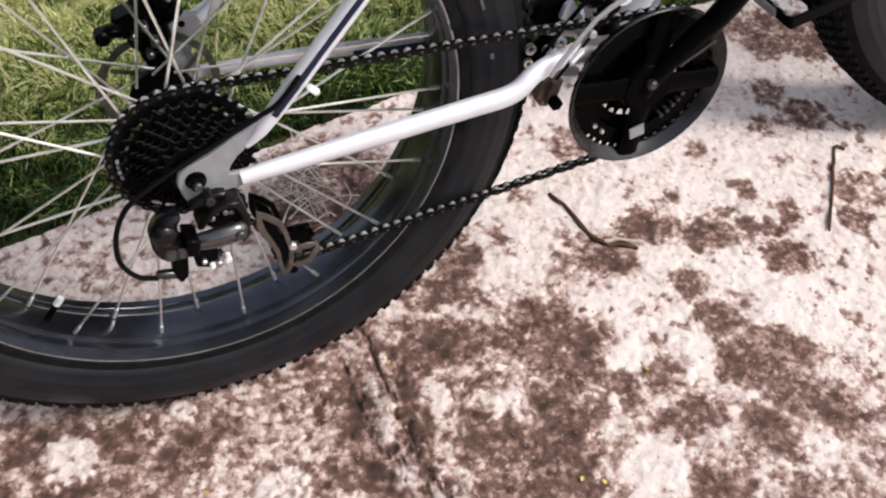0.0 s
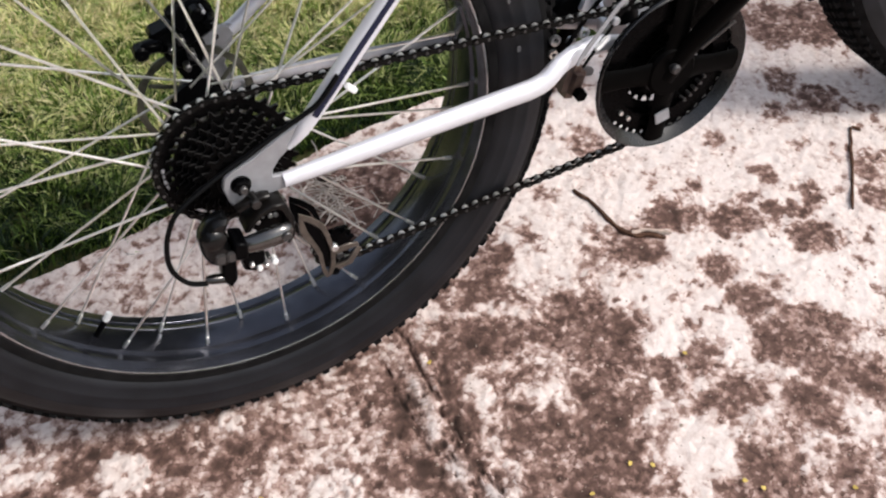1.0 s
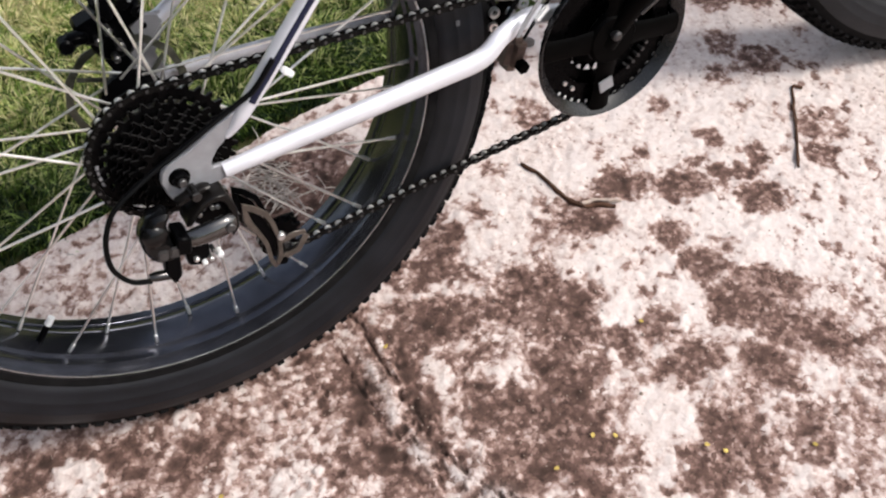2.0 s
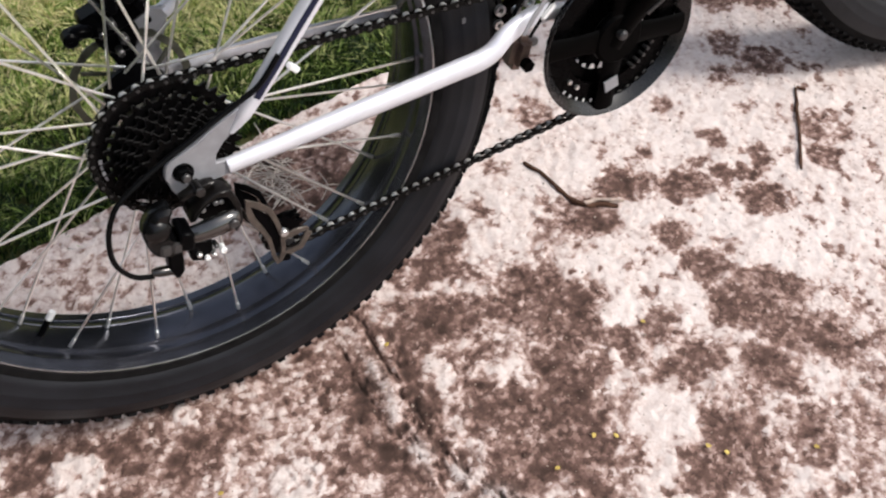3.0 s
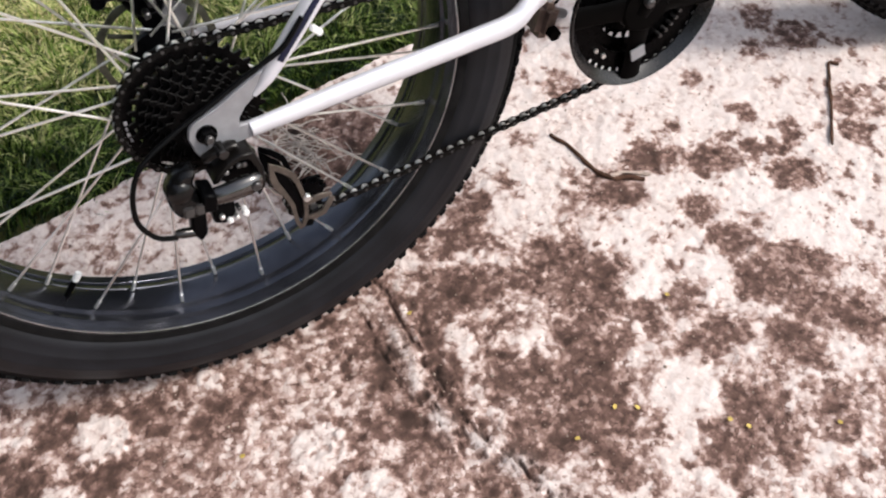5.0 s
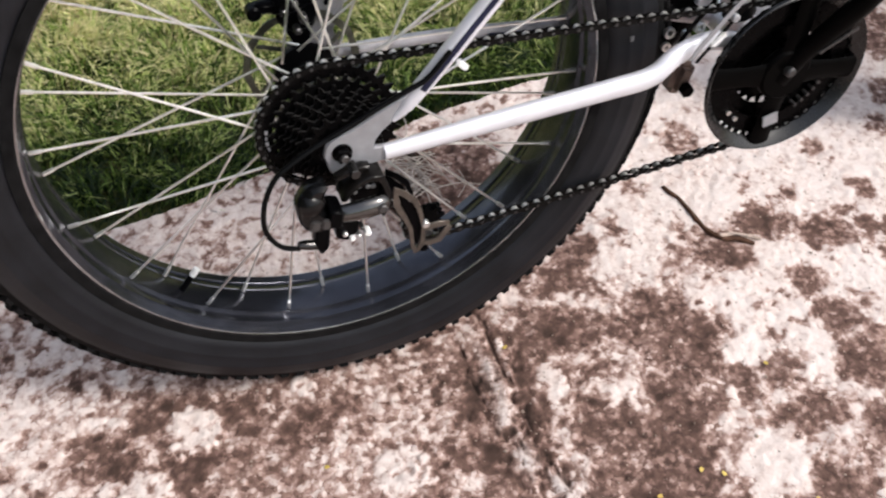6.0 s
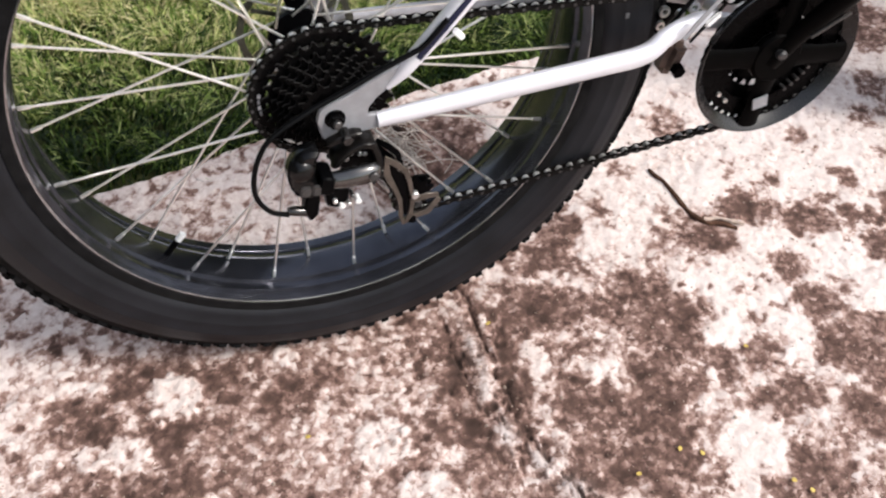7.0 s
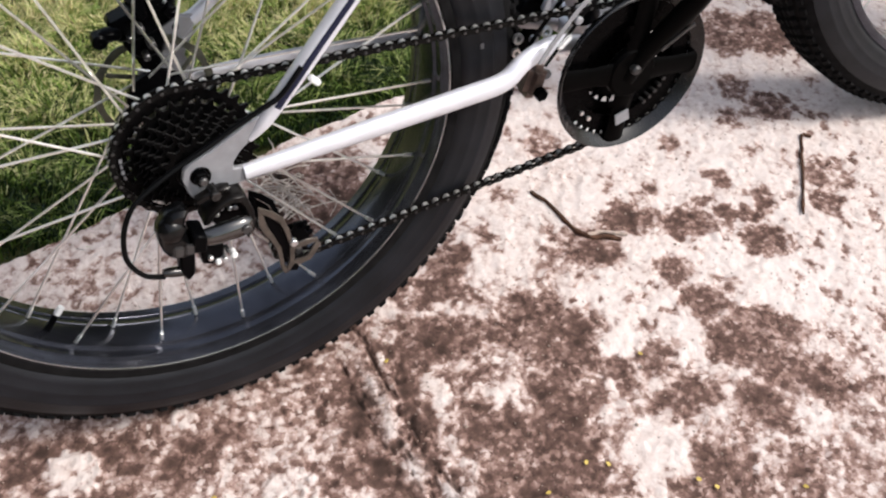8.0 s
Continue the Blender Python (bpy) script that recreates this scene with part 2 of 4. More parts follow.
    return lathe(prof, centre, sides)


def ring(outline, inner, y0, y1, centre):
    """A flat ring: outline rows (x, z) and as many rows of inner, thick from y0 to y1."""
    n = len(outline)
    cx, cy, cz = centre
    verts = []
    for y in (y0, y1):
        for rows in (outline, inner):
            verts += [(cx + a, cy + y, cz + b) for a, b in rows]
    faces = []
    for i in range(n):
        j = (i + 1) % n
        faces += [(i, j, n + j, n + i), (2 * n + j, 2 * n + i, 3 * n + i, 3 * n + j), (j, i, 2 * n + i, 2 * n + j), (n + i, n + j, 3 * n + j, 3 * n + i)]
    return verts, faces


def toothed(teeth, root, tip):
    """The outline of a sprocket."""
    rows = []
    for i in range(teeth):
        for k, r in ((0.0, root), (0.22, root), (0.42, tip), (0.58, tip), (0.78, root)):
            w = 2 * math.pi * (i + k) / teeth
            rows.append((r * math.cos(w), r * math.sin(w)))
    return rows


def round_rows(r, n):
    return [(r * math.cos(2 * math.pi * i / n), r * math.sin(2 * math.pi * i / n)) for i in range(n)]


def plate(rows, y0, y1, bevel=0.001):
    """A flat plate with the outline rows (x, z), from y0 to y1, as a bmesh."""
    bm = bmesh.new()
    f = bm.faces.new([bm.verts.new((x, y0, z)) for x, z in rows])
    g = bmesh.ops.extrude_face_region(bm, geom=[f])
    for v in g["geom"]:
        if isinstance(v, bmesh.types.BMVert):
            v.co.y = y1
    if bevel:
        bmesh.ops.bevel(bm, geom=list(bm.edges), offset=bevel, segments=1, affect="EDGES", clamp_overlap=True)
    return bm


def block(size, m=Matrix(), bevel=0.002, segments=2):
    bm = bmesh.new()
    bmesh.ops.create_cube(bm, size=1, matrix=m @ Matrix.Diagonal((*size, 1)))
    bmesh.ops.bevel(bm, geom=list(bm.edges), offset=bevel, segments=segments, affect="EDGES", clamp_overlap=True)
    return bm


def empty(name, m, label, category, group="", kind=""):
    ob = new(name)
    ob.matrix_world = m
    ob.empty_display_size = 0.05
    return tagged(ob, label, category, group, kind)


def value_noise(x, y, cell, seed):
    rs = np.random.RandomState(seed)
    table = rs.rand(256, 256)
    u, v = x / cell + 37.3, y / cell + 91.7
    i, j = np.floor(u).astype(int), np.floor(v).astype(int)
    f, g = u - i, v - j
    f, g = f * f * (3 - 2 * f), g * g * (3 - 2 * g)
    at = lambda a, b: table[a % 256, b % 256]
    return (at(i, j) * (1 - f) + at(i + 1, j) * f) * (1 - g) + (at(i, j + 1) * (1 - f) + at(i + 1, j + 1) * f) * g


def fbm(x, y, cell, seed, octaves=4):
    out, a, tot = 0, 1.0, 0
    for k in range(octaves):
        out = out + a * value_noise(x, y, cell / 2 ** k, seed + k)
        tot += a
        a *= 0.55
    return out / tot


# ---- concrete slab, with stains, lichen, a crack and small pits ----
def slab_edge(x):
    return np.interp(x, [-4, -0.5, -0.16, 0.39, 0.7, 1.0, 5], [-0.25, 0.255, 0.296, 0.385, 0.405, 0.42, 0.8]) + 0.008 * (fbm(x, x * 0, 0.09, 5) - 0.5) * 2


# stains: x, y, and the half-widths along and across a line turned by STAIN_TURN
STAIN_TURN = radians(-26.5)
DARK = [(0.259, -0.06, 0.042, 0.030), (0.202, -0.064, 0.021, 0.024), (0.185, -0.098, 0.013, 0.037), (0.18, -0.16, 0.013, 0.026), (0.115, -0.118, 0.013, 0.031),
        (0.11, -0.182, 0.022, 0.020), (0.382, -0.099, 0.065, 0.045), (0.355, -0.194, 0.042, 0.031), (0.265, -0.217, 0.050, 0.032), (0.269, -0.281, 0.055, 0.031),
        (0.329, -0.255, 0.033, 0.045), (0.252, -0.162, 0.017, 0.017), (0.216, -0.299, 0.036, 0.023), (0.591, 0.019, 0.031, 0.025), (0.666, -0.025, 0.036, 0.017),
        (0.749, -0.04, 0.024, 0.012), (0.743, -0.094, 0.026, 0.024), (0.507, -0.002, 0.043, 0.029), (0.586, -0.093, 0.022, 0.022), (0.494, -0.2, 0.024, 0.022)]
DARK_NEAR = [(0.601, -0.163, 0.025, 0.026), (0.652, -0.221, 0.044, 0.026), (0.59, -0.227, 0.033, 0.024), (0.632, -0.274, 0.048, 0.026), (0.383, -0.144, 0.050, 0.031),
             (0.44, -0.201, 0.015, 0.032), (0.501, -0.266, 0.022, 0.015), (0.461, -0.26, 0.015, 0.011), (0.568, -0.314, 0.028, 0.034), (0.583, -0.35, 0.025, 0.022),
             (0.477, -0.36, 0.027, 0.030), (0.415, -0.384, 0.031, 0.030), (0.47, -0.412, 0.022, 0.019), (0.546, -0.425, 0.028, 0.034), (0.308, -0.306, 0.026, 0.042),
             (0.299, -0.355, 0.019, 0.021), (0.668, -0.324, 0.018, 0.029), (0.325, 0.049, 0.018, 0.022), (0.296, 0.01, 0.031, 0.024), (0.342, 0.063, 0.017, 0.018)]
DARK_MORE = [(0.2, -0.37, 0.04, 0.03), (0.266, 0.017, 0.035, 0.022), (0.222, -0.012, 0.028, 0.020), (-0.336, -0.048, 0.03, 0.022), (-0.448, -0.053, 0.022, 0.022), (-0.286, -0.066, 0.022, 0.02), (-0.243, -0.028, 0.03, 0.034),
             (-0.153, -0.048, 0.025, 0.036), (-0.08, -0.095, 0.045, 0.032), (-0.22, -0.11, 0.03, 0.033), (-0.286, -0.146, 0.034, 0.024), (-0.222, -0.174, 0.04, 0.03),
             (-0.396, -0.163, 0.027, 0.024), (-0.109, -0.212, 0.034, 0.024), (-0.167, -0.226, 0.033, 0.025), (-0.028, -0.074, 0.036, 0.02), (0.093, -0.162, 0.03, 0.045),
             (0.20, 0.255, 0.070, 0.075), (0.16, 0.20, 0.05, 0.05), (1.00, 0.31, 0.06, 0.05), (1.06, 0.28, 0.05, 0.05), (-0.32, -0.26, 0.06, 0.04)]
SPOTS = [(0.76, 0.03, 0.018), (0.793, -0.031, 0.015), (0.707, 0.0, 0.011), (0.856, 0.132, 0.018), (0.944, 0.125, 0.026), (0.745, 0.117, 0.017), (0.835, 0.059, 0.012),
         (0.88, -0.074, 0.019), (0.923, -0.031, 0.026), (0.915, 0.185, 0.023), (0.557, 0.197, 0.021), (0.459, 0.129, 0.014), (0.652, 0.052, 0.009), (0.394, 0.078, 0.012),
         (0.392, 0.045, 0.010), (0.415, -0.048, 0.011), (0.645, -0.131, 0.015), (-0.329, 0.064, 0.016), (-0.454, 0.065, 0.022), (-0.428, 0.137, 0.026)]
BARE = [(0.417, -0.308, 0.040, 0.028), (0.458, -0.154, 0.026, 0.019), (0.715, -0.165, 0.045, 0.035)]
PALE = [(0.29, -0.166, 0.03, 0.014), (0.193, -0.229, 0.019, 0.023), (0.417, -0.308, 0.045, 0.03), (0.497, -0.312, 0.024, 0.016),
        (0.624, -0.356, 0.021, 0.029), (0.458, -0.154, 0.026, 0.019), (0.516, -0.463, 0.032, 0.019), (0.529, -0.372, 0.012, 0.015), (0.377, -0.357, 0.019, 0.028),
        (0.659, -0.101, 0.038, 0.03), (0.732, -0.187, 0.045, 0.04), (0.216, -0.125, 0.012, 0.019), (0.481, -0.083, 0.037, 0.027), (0.4, 0.012, 0.037, 0.039)]
LICHEN = [(0.008, -0.182, 0.040), (-0.265, -0.111, 0.029), (-0.360, -0.161, 0.030), (-0.203, -0.055, 0.038), (0.033, -0.262, 0.042), (-0.069, -0.037, 0.018), (-0.30, -0.105, 0.020)]
CRACK = [(0.158, 0.02), (0.165, -0.02), (0.165, -0.067), (0.167, -0.112), (0.161, -0.171), (0.170, -0.217), (0.178, -0.249), (0.195, -0.292), (0.204, -0.34), (0.215, -0.42)]


def pavement():
    def axis(lo, a, b, hi, step):
        left = a - np.geomspace(step * 2, a - lo, 18)[::-1]
        right = b + np.geomspace(step * 2, hi - b, 18)
        return np.concatenate([left, np.arange(a, b + step / 2, step), right])

    xs = axis(-4, -0.62, 1.30, 5, 0.0034)
    ys = np.concatenate([-0.52 - np.geomspace(0.01, 3.4, 18)[::-1], np.arange(-0.52, 0.40, 0.0034)])
    ys = (ys - ys[0]) / (ys[-1] - ys[0])
    X, V = np.meshgrid(xs, ys, indexing="ij")
    edge = slab_edge(X)
    near = -3.92
    Y = near + V * (0.385 - near)
    Y = Y + (edge - 0.385) * np.clip((Y + 0.3) / 0.685, 0, 1)
    wx = X + 0.045 * (fbm(X, Y, 0.05, 11) - 0.5) + 0.026 * (fbm(X, Y, 0.014, 21) - 0.5)
    wy = Y + 0.045 * (fbm(X, Y, 0.05, 31) - 0.5) + 0.026 * (fbm(X, Y, 0.014, 41) - 0.5)
    # a browner stretch before the wheel
    brown = np.clip(1.45 - np.hypot((X - 0.0) / 0.34, (Y + 0.22) / 0.26), 0, 1) * np.clip((0.22 - X) / 0.1, 0, 1)
    stain = 0.12 + 0.29 * np.clip(brown * 1.8, 0, 1) + 0.10 * np.clip((-0.20 - Y) / 0.1, 0, 1) + 0.06 * np.clip((-0.05 - X) / 0.1, 0, 1)
    stain += 0.07 * np.clip(1.4 - np.hypot((X + 0.08) / 0.22, (Y + 0.07) / 0.07), 0, 1)
    # thin brown film round the large stains beyond the crack
    stain += 0.16 * np.clip(1.5 - np.hypot((X - 0.30) / 0.17, (Y + 0.16) / 0.19), 0, 1) ** 0.7
    stain += 0.15 * np.clip(1.5 - np.hypot((X - 0.58) / 0.15, (Y + 0.38) / 0.14), 0, 1)
    ct, sn = math.cos(STAIN_TURN), math.sin(STAIN_TURN)

    def spread(rows, gain, soft=0.9):
        out = np.zeros(X.shape)
        for r in rows:
            x, y, a = r[:3]
            b = r[3] if len(r) > 3 else a
            dx, dy = wx - x, wy - y
            d = np.hypot((dx * ct + dy * sn) / a, (dy * ct - dx * sn) / b)
            out = np.maximum(out, np.clip(1.75 - d, 0, soft) / soft)
        return out * out * (3 - 2 * out) * gain

    dark = np.maximum(np.maximum(spread(DARK, 0.70, 1.0), spread(DARK_NEAR, 0.66, 1.0)), np.maximum(spread(DARK_MORE, 0.60, 1.1), 0.8 * spread(SPOTS, 0.60)))
    dark = dark * (0.75 + 0.5 * fbm(X, Y, 0.05, 13, 3))
    stain = np.maximum(stain, 0.08 + dark)
    stain *= 1 - spread(PALE, 0.44, 1.2)
    stain *= 1 - spread(BARE, 0.72, 1.0)
    # mottling at three sizes, strongest where the surface is already worn
    worn = np.clip(0.30 + 1.3 * stain, 0.3, 1)
    stain += worn * (0.30 * (fbm(X, Y, 0.055, 8, 5) - 0.5) + 0.55 * (fbm(X, Y, 0.022, 19, 3) - 0.5) + 0.70 * (fbm(X, Y, 0.010, 29, 2) - 0.5))
    specks = np.clip((fbm(X, Y, 0.016, 65, 3) - 0.62) / 0.10, 0, 1) * np.clip((fbm(X, Y, 0.14, 66, 2) - 0.40) / 0.2, 0, 1)
    stain += 0.40 * specks
    stain += 0.34 * np.clip((fbm(X, Y, 0.014, 67, 3) - 0.58) / 0.08, 0, 1) * np.clip((Y - 0.02) / 0.05, 0, 1) * np.clip((0.45 - X) / 0.1, 0, 1)
    firm = np.clip((stain - 0.14) / 0.36, 0, 1)
    k = 0.06 + 0.24 * np.clip((X - 0.16) / 0.12, 0, 1)
    stain = (1 - k) * stain + k * (0.05 + 0.62 * firm * firm * (3 - 2 * firm))
    # round frilled rosettes of pale lichen, with a worn middle and a dark rim
    lichen, halo = np.zeros(X.shape), np.zeros(X.shape)
    for k, (x, y, r) in enumerate(LICHEN):
        ang = np.arctan2(Y - y, X - x)
        d = np.hypot(X - x, (Y - y) * 1.1) / r
        d = d + 0.62 * (fbm(X, Y, 0.011, 120 + k, 3) - 0.5) + 0.05 * np.sin(ang * 13 + 5 * k) * np.clip(d, 0, 1)
        core = np.clip((1.0 - d) / 0.22, 0, 1) * (1 - 0.6 * np.clip((0.20 - d) / 0.1, 0, 1))
        lichen = np.maximum(lichen, core * np.clip((fbm(X, Y, 0.008, 140 + k, 2) - 0.24) / 0.14, 0.55, 1))
        halo = np.maximum(halo, np.clip((1.35 - d) / 0.3, 0, 1))
    crust = fbm(X, Y, 0.007, 151, 2)
    stain = stain * (1 - 0.86 * lichen) + lichen * (0.02 + 0.5 * np.clip(0.52 - crust, 0, 1)) + 0.16 * halo * (1 - lichen)
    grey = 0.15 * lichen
    # relief
    Z = 0.005 * (fbm(X, Y, 0.12, 70) - 0.5) + 0.0045 * (fbm(X, Y, 0.018, 80, 3) - 0.5) + 0.0034 * (fbm(X, Y, 0.0075, 85, 2) - 0.5)
    Z -= 0.0020 * np.clip(stain, 0, 1)
    Z += 0.004 * lichen * crust
    cx = np.interp(-Y, [-q[1] for q in CRACK], [q[0] for q in CRACK]) + 0.010 * (fbm(Y, Y * 0, 0.016, 90) - 0.5) + 0.014 * (fbm(Y, Y * 0, 0.06, 92) - 0.5)
    inside = (Y < 0.02)
    width = 0.0042 + 0.0070 * np.clip(fbm(Y, Y * 0, 0.05, 95) - 0.5, -0.3, 0.5)
    cut = np.clip(1 - np.abs(X - cx) / np.maximum(width, 0.0030), 0, 1) * inside * np.clip((fbm(Y, Y * 0, 0.03, 107) - 0.38) / 0.1, 0.15, 1)
    Z -= 0.005 * cut
    stain = np.maximum(stain, cut * 1.35)
    cx2 = np.interp(-Y, [0.04, 0.10, 0.16, 0.26], [0.128, 0.124, 0.134, 0.148]) + 0.008 * (fbm(Y, Y * 0, 0.015, 97) - 0.5)
    cut2 = np.clip(1 - np.abs(X - cx2) / 0.0022, 0, 1) * (Y < -0.04) * (Y > -0.26) * (fbm(Y, Y * 0, 0.03, 98) > 0.54)
    Z -= 0.004 * cut2
    stain = np.maximum(stain, cut2 * 0.95)
    # a pale grey broken ridge along one side of the crack, dark flaked bands on both sides
    wob = 0.014 * (fbm(X, Y, 0.03, 101) - 0.5)
    down = np.clip((-0.03 - Y) / 0.05, 0, 1)
    ridge = np.exp(-((X - cx + 0.019 - 0.022 * np.clip((-0.22 - Y) / 0.1, 0, 1) + wob) / (0.009 + 0.010 * np.clip((-0.18 - Y) / 0.1, 0, 1))) ** 2) * inside * down * np.clip((fbm(X, Y, 0.016, 99, 3) - 0.30) / 0.2, 0, 1)
    flakes = np.exp(-((X - cx - 0.013 + wob) / 0.011) ** 2) * inside * np.clip((fbm(X, Y, 0.025, 103, 3) - 0.34) / 0.2, 0, 1)
    flakes = np.maximum(flakes, np.exp(-((X - cx + 0.046 + wob) / 0.013) ** 2) * down * np.clip((fbm(X, Y, 0.022, 104, 3) - 0.38) / 0.2, 0, 1) * np.clip((Y + 0.26) / 0.05, 0, 1))
    slits = np.clip((fbm(X * 3.2, Y, 0.016, 105, 2) - 0.66) / 0.06, 0, 1) * np.exp(-((X - cx + 0.02) / 0.045) ** 2) * down
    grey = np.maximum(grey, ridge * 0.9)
    stain = stain * (1 - 0.75 * ridge * (1 - cut)) + 0.06 * ridge + 0.34 * flakes * (1 - cut) * (1 - ridge) + 0.45 * slits
    Z += 0.003 * ridge - 0.002 * flakes - 0.003 * slits
    out = np.maximum(np.maximum(-0.60 - X, X - 1.27), np.maximum(-0.50 - Y, 0))
    far = np.clip(out / 0.12, 0, 1)
    stain = stain * (1 - far) + 0.24 * far
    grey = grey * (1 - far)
    Z = Z * (1 - far) + Z.mean() * far
    Z -= Z.max()
    n, m = X.shape
    top = np.stack([X, Y, Z], -1).reshape(-1, 3)
    idx = np.arange(n * m).reshape(n, m)
    quads = np.stack([idx[:-1, :-1], idx[1:, :-1], idx[1:, 1:], idx[:-1, 1:]], -1).reshape(-1, 4)
    rim = np.concatenate([idx[:, -1], idx[-1, ::-1][1:], idx[::-1, 0][1:], idx[0, 1:-1]])
    low = top[rim].copy()
    low[:, 2] = -0.10
    k = len(top)
    r2 = k + np.arange(len(rim))
    skirt = np.stack([rim, np.roll(rim, -1), np.roll(r2, -1), r2], -1)[:, ::-1]
    verts = np.vstack([top, low])
    faces = np.vstack([quads, skirt])
    me = bpy.data.meshes.new("pavement")
    me.from_pydata(verts.tolist(), [], faces.tolist())
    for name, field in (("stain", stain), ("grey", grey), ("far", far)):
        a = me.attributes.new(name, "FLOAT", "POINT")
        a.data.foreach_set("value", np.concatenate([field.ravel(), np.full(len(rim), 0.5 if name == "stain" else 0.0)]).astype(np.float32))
    ob = finish(me, "pavement", CONCRETE, None, "", True)
    tagged(ob, "pale weathered concrete slab blotched with brown stains and lichen", "pavement", "", "structure")


pavement()


def lawn_ground_material():
    m = material("lawn_ground", (0.045, 0.030, 0.016), 0.95, vary=0.5, scale=35, bump=0.6, bump_scale=120)
    n, l = m.node_tree.nodes, m.node_tree.links
    p = n["Principled BSDF"]
    soil = p.inputs["Base Color"].links[0].from_socket
    tc = n.new("ShaderNodeTexCoord")
    patch = n.new("ShaderNodeTexNoise")
    patch.inputs["Scale"].default_value = 2.5
    patch.inputs["Detail"].default_value = 9
    patch.inputs["Roughness"].default_value = 0.75
    l.new(tc.outputs["Object"], patch.inputs["Vector"])
    green = ramp(n, [(0.3, (0.040, 0.070, 0.012)), (0.5, (0.100, 0.135, 0.026)), (0.7, (0.190, 0.200, 0.055))])
    l.new(patch.outputs["Fac"], green.inputs["Fac"])
    d = n.new("ShaderNodeVectorMath")
    d.operation = "DISTANCE"
    d.inputs[1].default_value = (0.4, 0.7, -0.045)
    l.new(tc.outputs["Object"], d.inputs[0])
    k = n.new("ShaderNodeMapRange")
    k.inputs["From Min"].default_value, k.inputs["From Max"].default_value, k.inputs["To Min"].default_value = 0.6, 2.0, 0.4
    l.new(d.outputs["Value"], k.inputs["Value"])
    mix = n.new("ShaderNodeMix")
    mix.data_type = "RGBA"
    l.new(k.outputs["Result"], mix.inputs["Factor"])
    l.new(soil, mix.inputs["A"])
    l.new(green.outputs["Color"], mix.inputs["B"])
    l.new(mix.outputs["Result"], p.inputs["Base Color"])
    return m


def ground():
    bm = bmesh.new()
    r = 400
    bmesh.ops.create_grid(bm, x_segments=40, y_segments=40, size=r)
    for v in bm.verts:
        v.co.z = -0.045
    ob = part("ground", bm, lawn_ground_material())
    tagged(ob, "green lawn ground with dark soil beside the slab", "ground", "", "structure")


ground()


# unseen plain wall beyond the lawn, added to close the place and darken reflections
wall = part("wall_unseen_far", block((0.2, 8.0, 4.2), pose(3.1, 5.4, 2.05), 0.01), UNSEEN_WALL)
tagged(wall, "unseen plain dark wall beyond the lawn, added for reflections", "wall", "", "structure")


# unseen plain wall behind the rear wheel, added to close the place and darken reflections
wall = part("wall_unseen_rear", block((0.25, 11.0, 4.0), pose(-2.9, -2.2, 1.9), 0.01), UNSEEN_WALL)
tagged(wall, "unseen plain dark wall behind the rear wheel, added for reflections", "wall", "", "structure")


# ---- lawn ----
def lawn(count=340000):
    rs = np.random.RandomState(4)
    x = rs.normal(0.40, 0.85, count)
    far = rs.rand(count) < 0.42
    d = np.where(far, 0.40 + np.abs(rs.normal(0, 0.75, count)), rs.uniform(-0.010, 0.55, count))
    wide = rs.rand(count) < 0.16
    x = np.where(wide, rs.uniform(-3.6, 4.6, count), x)
    d = np.where(wide, rs.uniform(-0.005, 4.5, count), d)
    y = slab_edge(x) + d + 0.004
    tuft = fbm(x, y, 0.045, 2, 3)
    keep = ((tuft > 0.47) | (rs.rand(count) < 0.36)) & ((d > 0.03) | (rs.rand(count) < 0.35))
    x, y, d, tuft = x[keep], y[keep], d[keep], tuft[keep]
    count = len(x)
    h = 0.034 * rs.uniform(0.4, 1.3, count) * (0.25 + 1.4 * tuft)
    w = rs.uniform(0.0009, 0.0019, count) * np.where(d > 1.2, 3.0, np.where(d > 0.8, 1.6, 1.0))
    a = rs.uniform(0, 2 * np.pi, count)
    lean = rs.uniform(0.2, 1.5, count)
    la = 2 * np.pi * fbm(x, y, 0.05, 7) * 1.5 + rs.normal(0, 1.0, count)
    dirx, diry = np.cos(la), np.sin(la)
    sx, sy = np.cos(a), np.sin(a)
    P = []
    for hh, bend, ww in ((0, 0, 1), (0.55, 0.3, 0.9), (1.0, 1.0, 0.0)):
        bx, by = x + dirx * lean * h * bend * 0.8, y + diry * lean * h * bend * 0.8
        bz = -0.034 + h * hh * (1 - 0.3 * lean * bend)
        for s in ((-1, 1) if ww else (0,)):
            P.append(np.stack([bx + s * sx * w * ww, by + s * sy * w * ww, bz], -1))
    V = np.stack(P, 1).reshape(-1, 3)
    base = (np.arange(count) * 5)[:, None]
    quads = base + np.array([[0, 1, 3, 2]])
    tris = base + np.array([[2, 3, 4]])
    me = bpy.data.meshes.new("lawn_grass")
    me.from_pydata(V.tolist(), [], quads.tolist() + tris.tolist())
    # yellower far off and on tufts; shade beside the slab painted in as darker green
    dry_shade = np.clip((y - 0.36) / 0.42, 0, 1) * 0.64 - 0.42 + 0.55 * (fbm(x, y, 0.11, 17) - 0.5) + 0.75 * (tuft - 0.5) - 0.32 * np.exp(-(d / 0.15) ** 2) + 0.2 * np.exp(-(d / 0.03) ** 2) * fbm(x, y, 0.05, 77)
    at = me.attributes.new("dry_shade", "FLOAT", "POINT")
    at.data.foreach_set("value", np.repeat(dry_shade, 5).astype(np.float32))
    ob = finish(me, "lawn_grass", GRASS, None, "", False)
    tagged(ob, "short green lawn grass with yellowed blades", "grass", "", "stuff")


lawn()

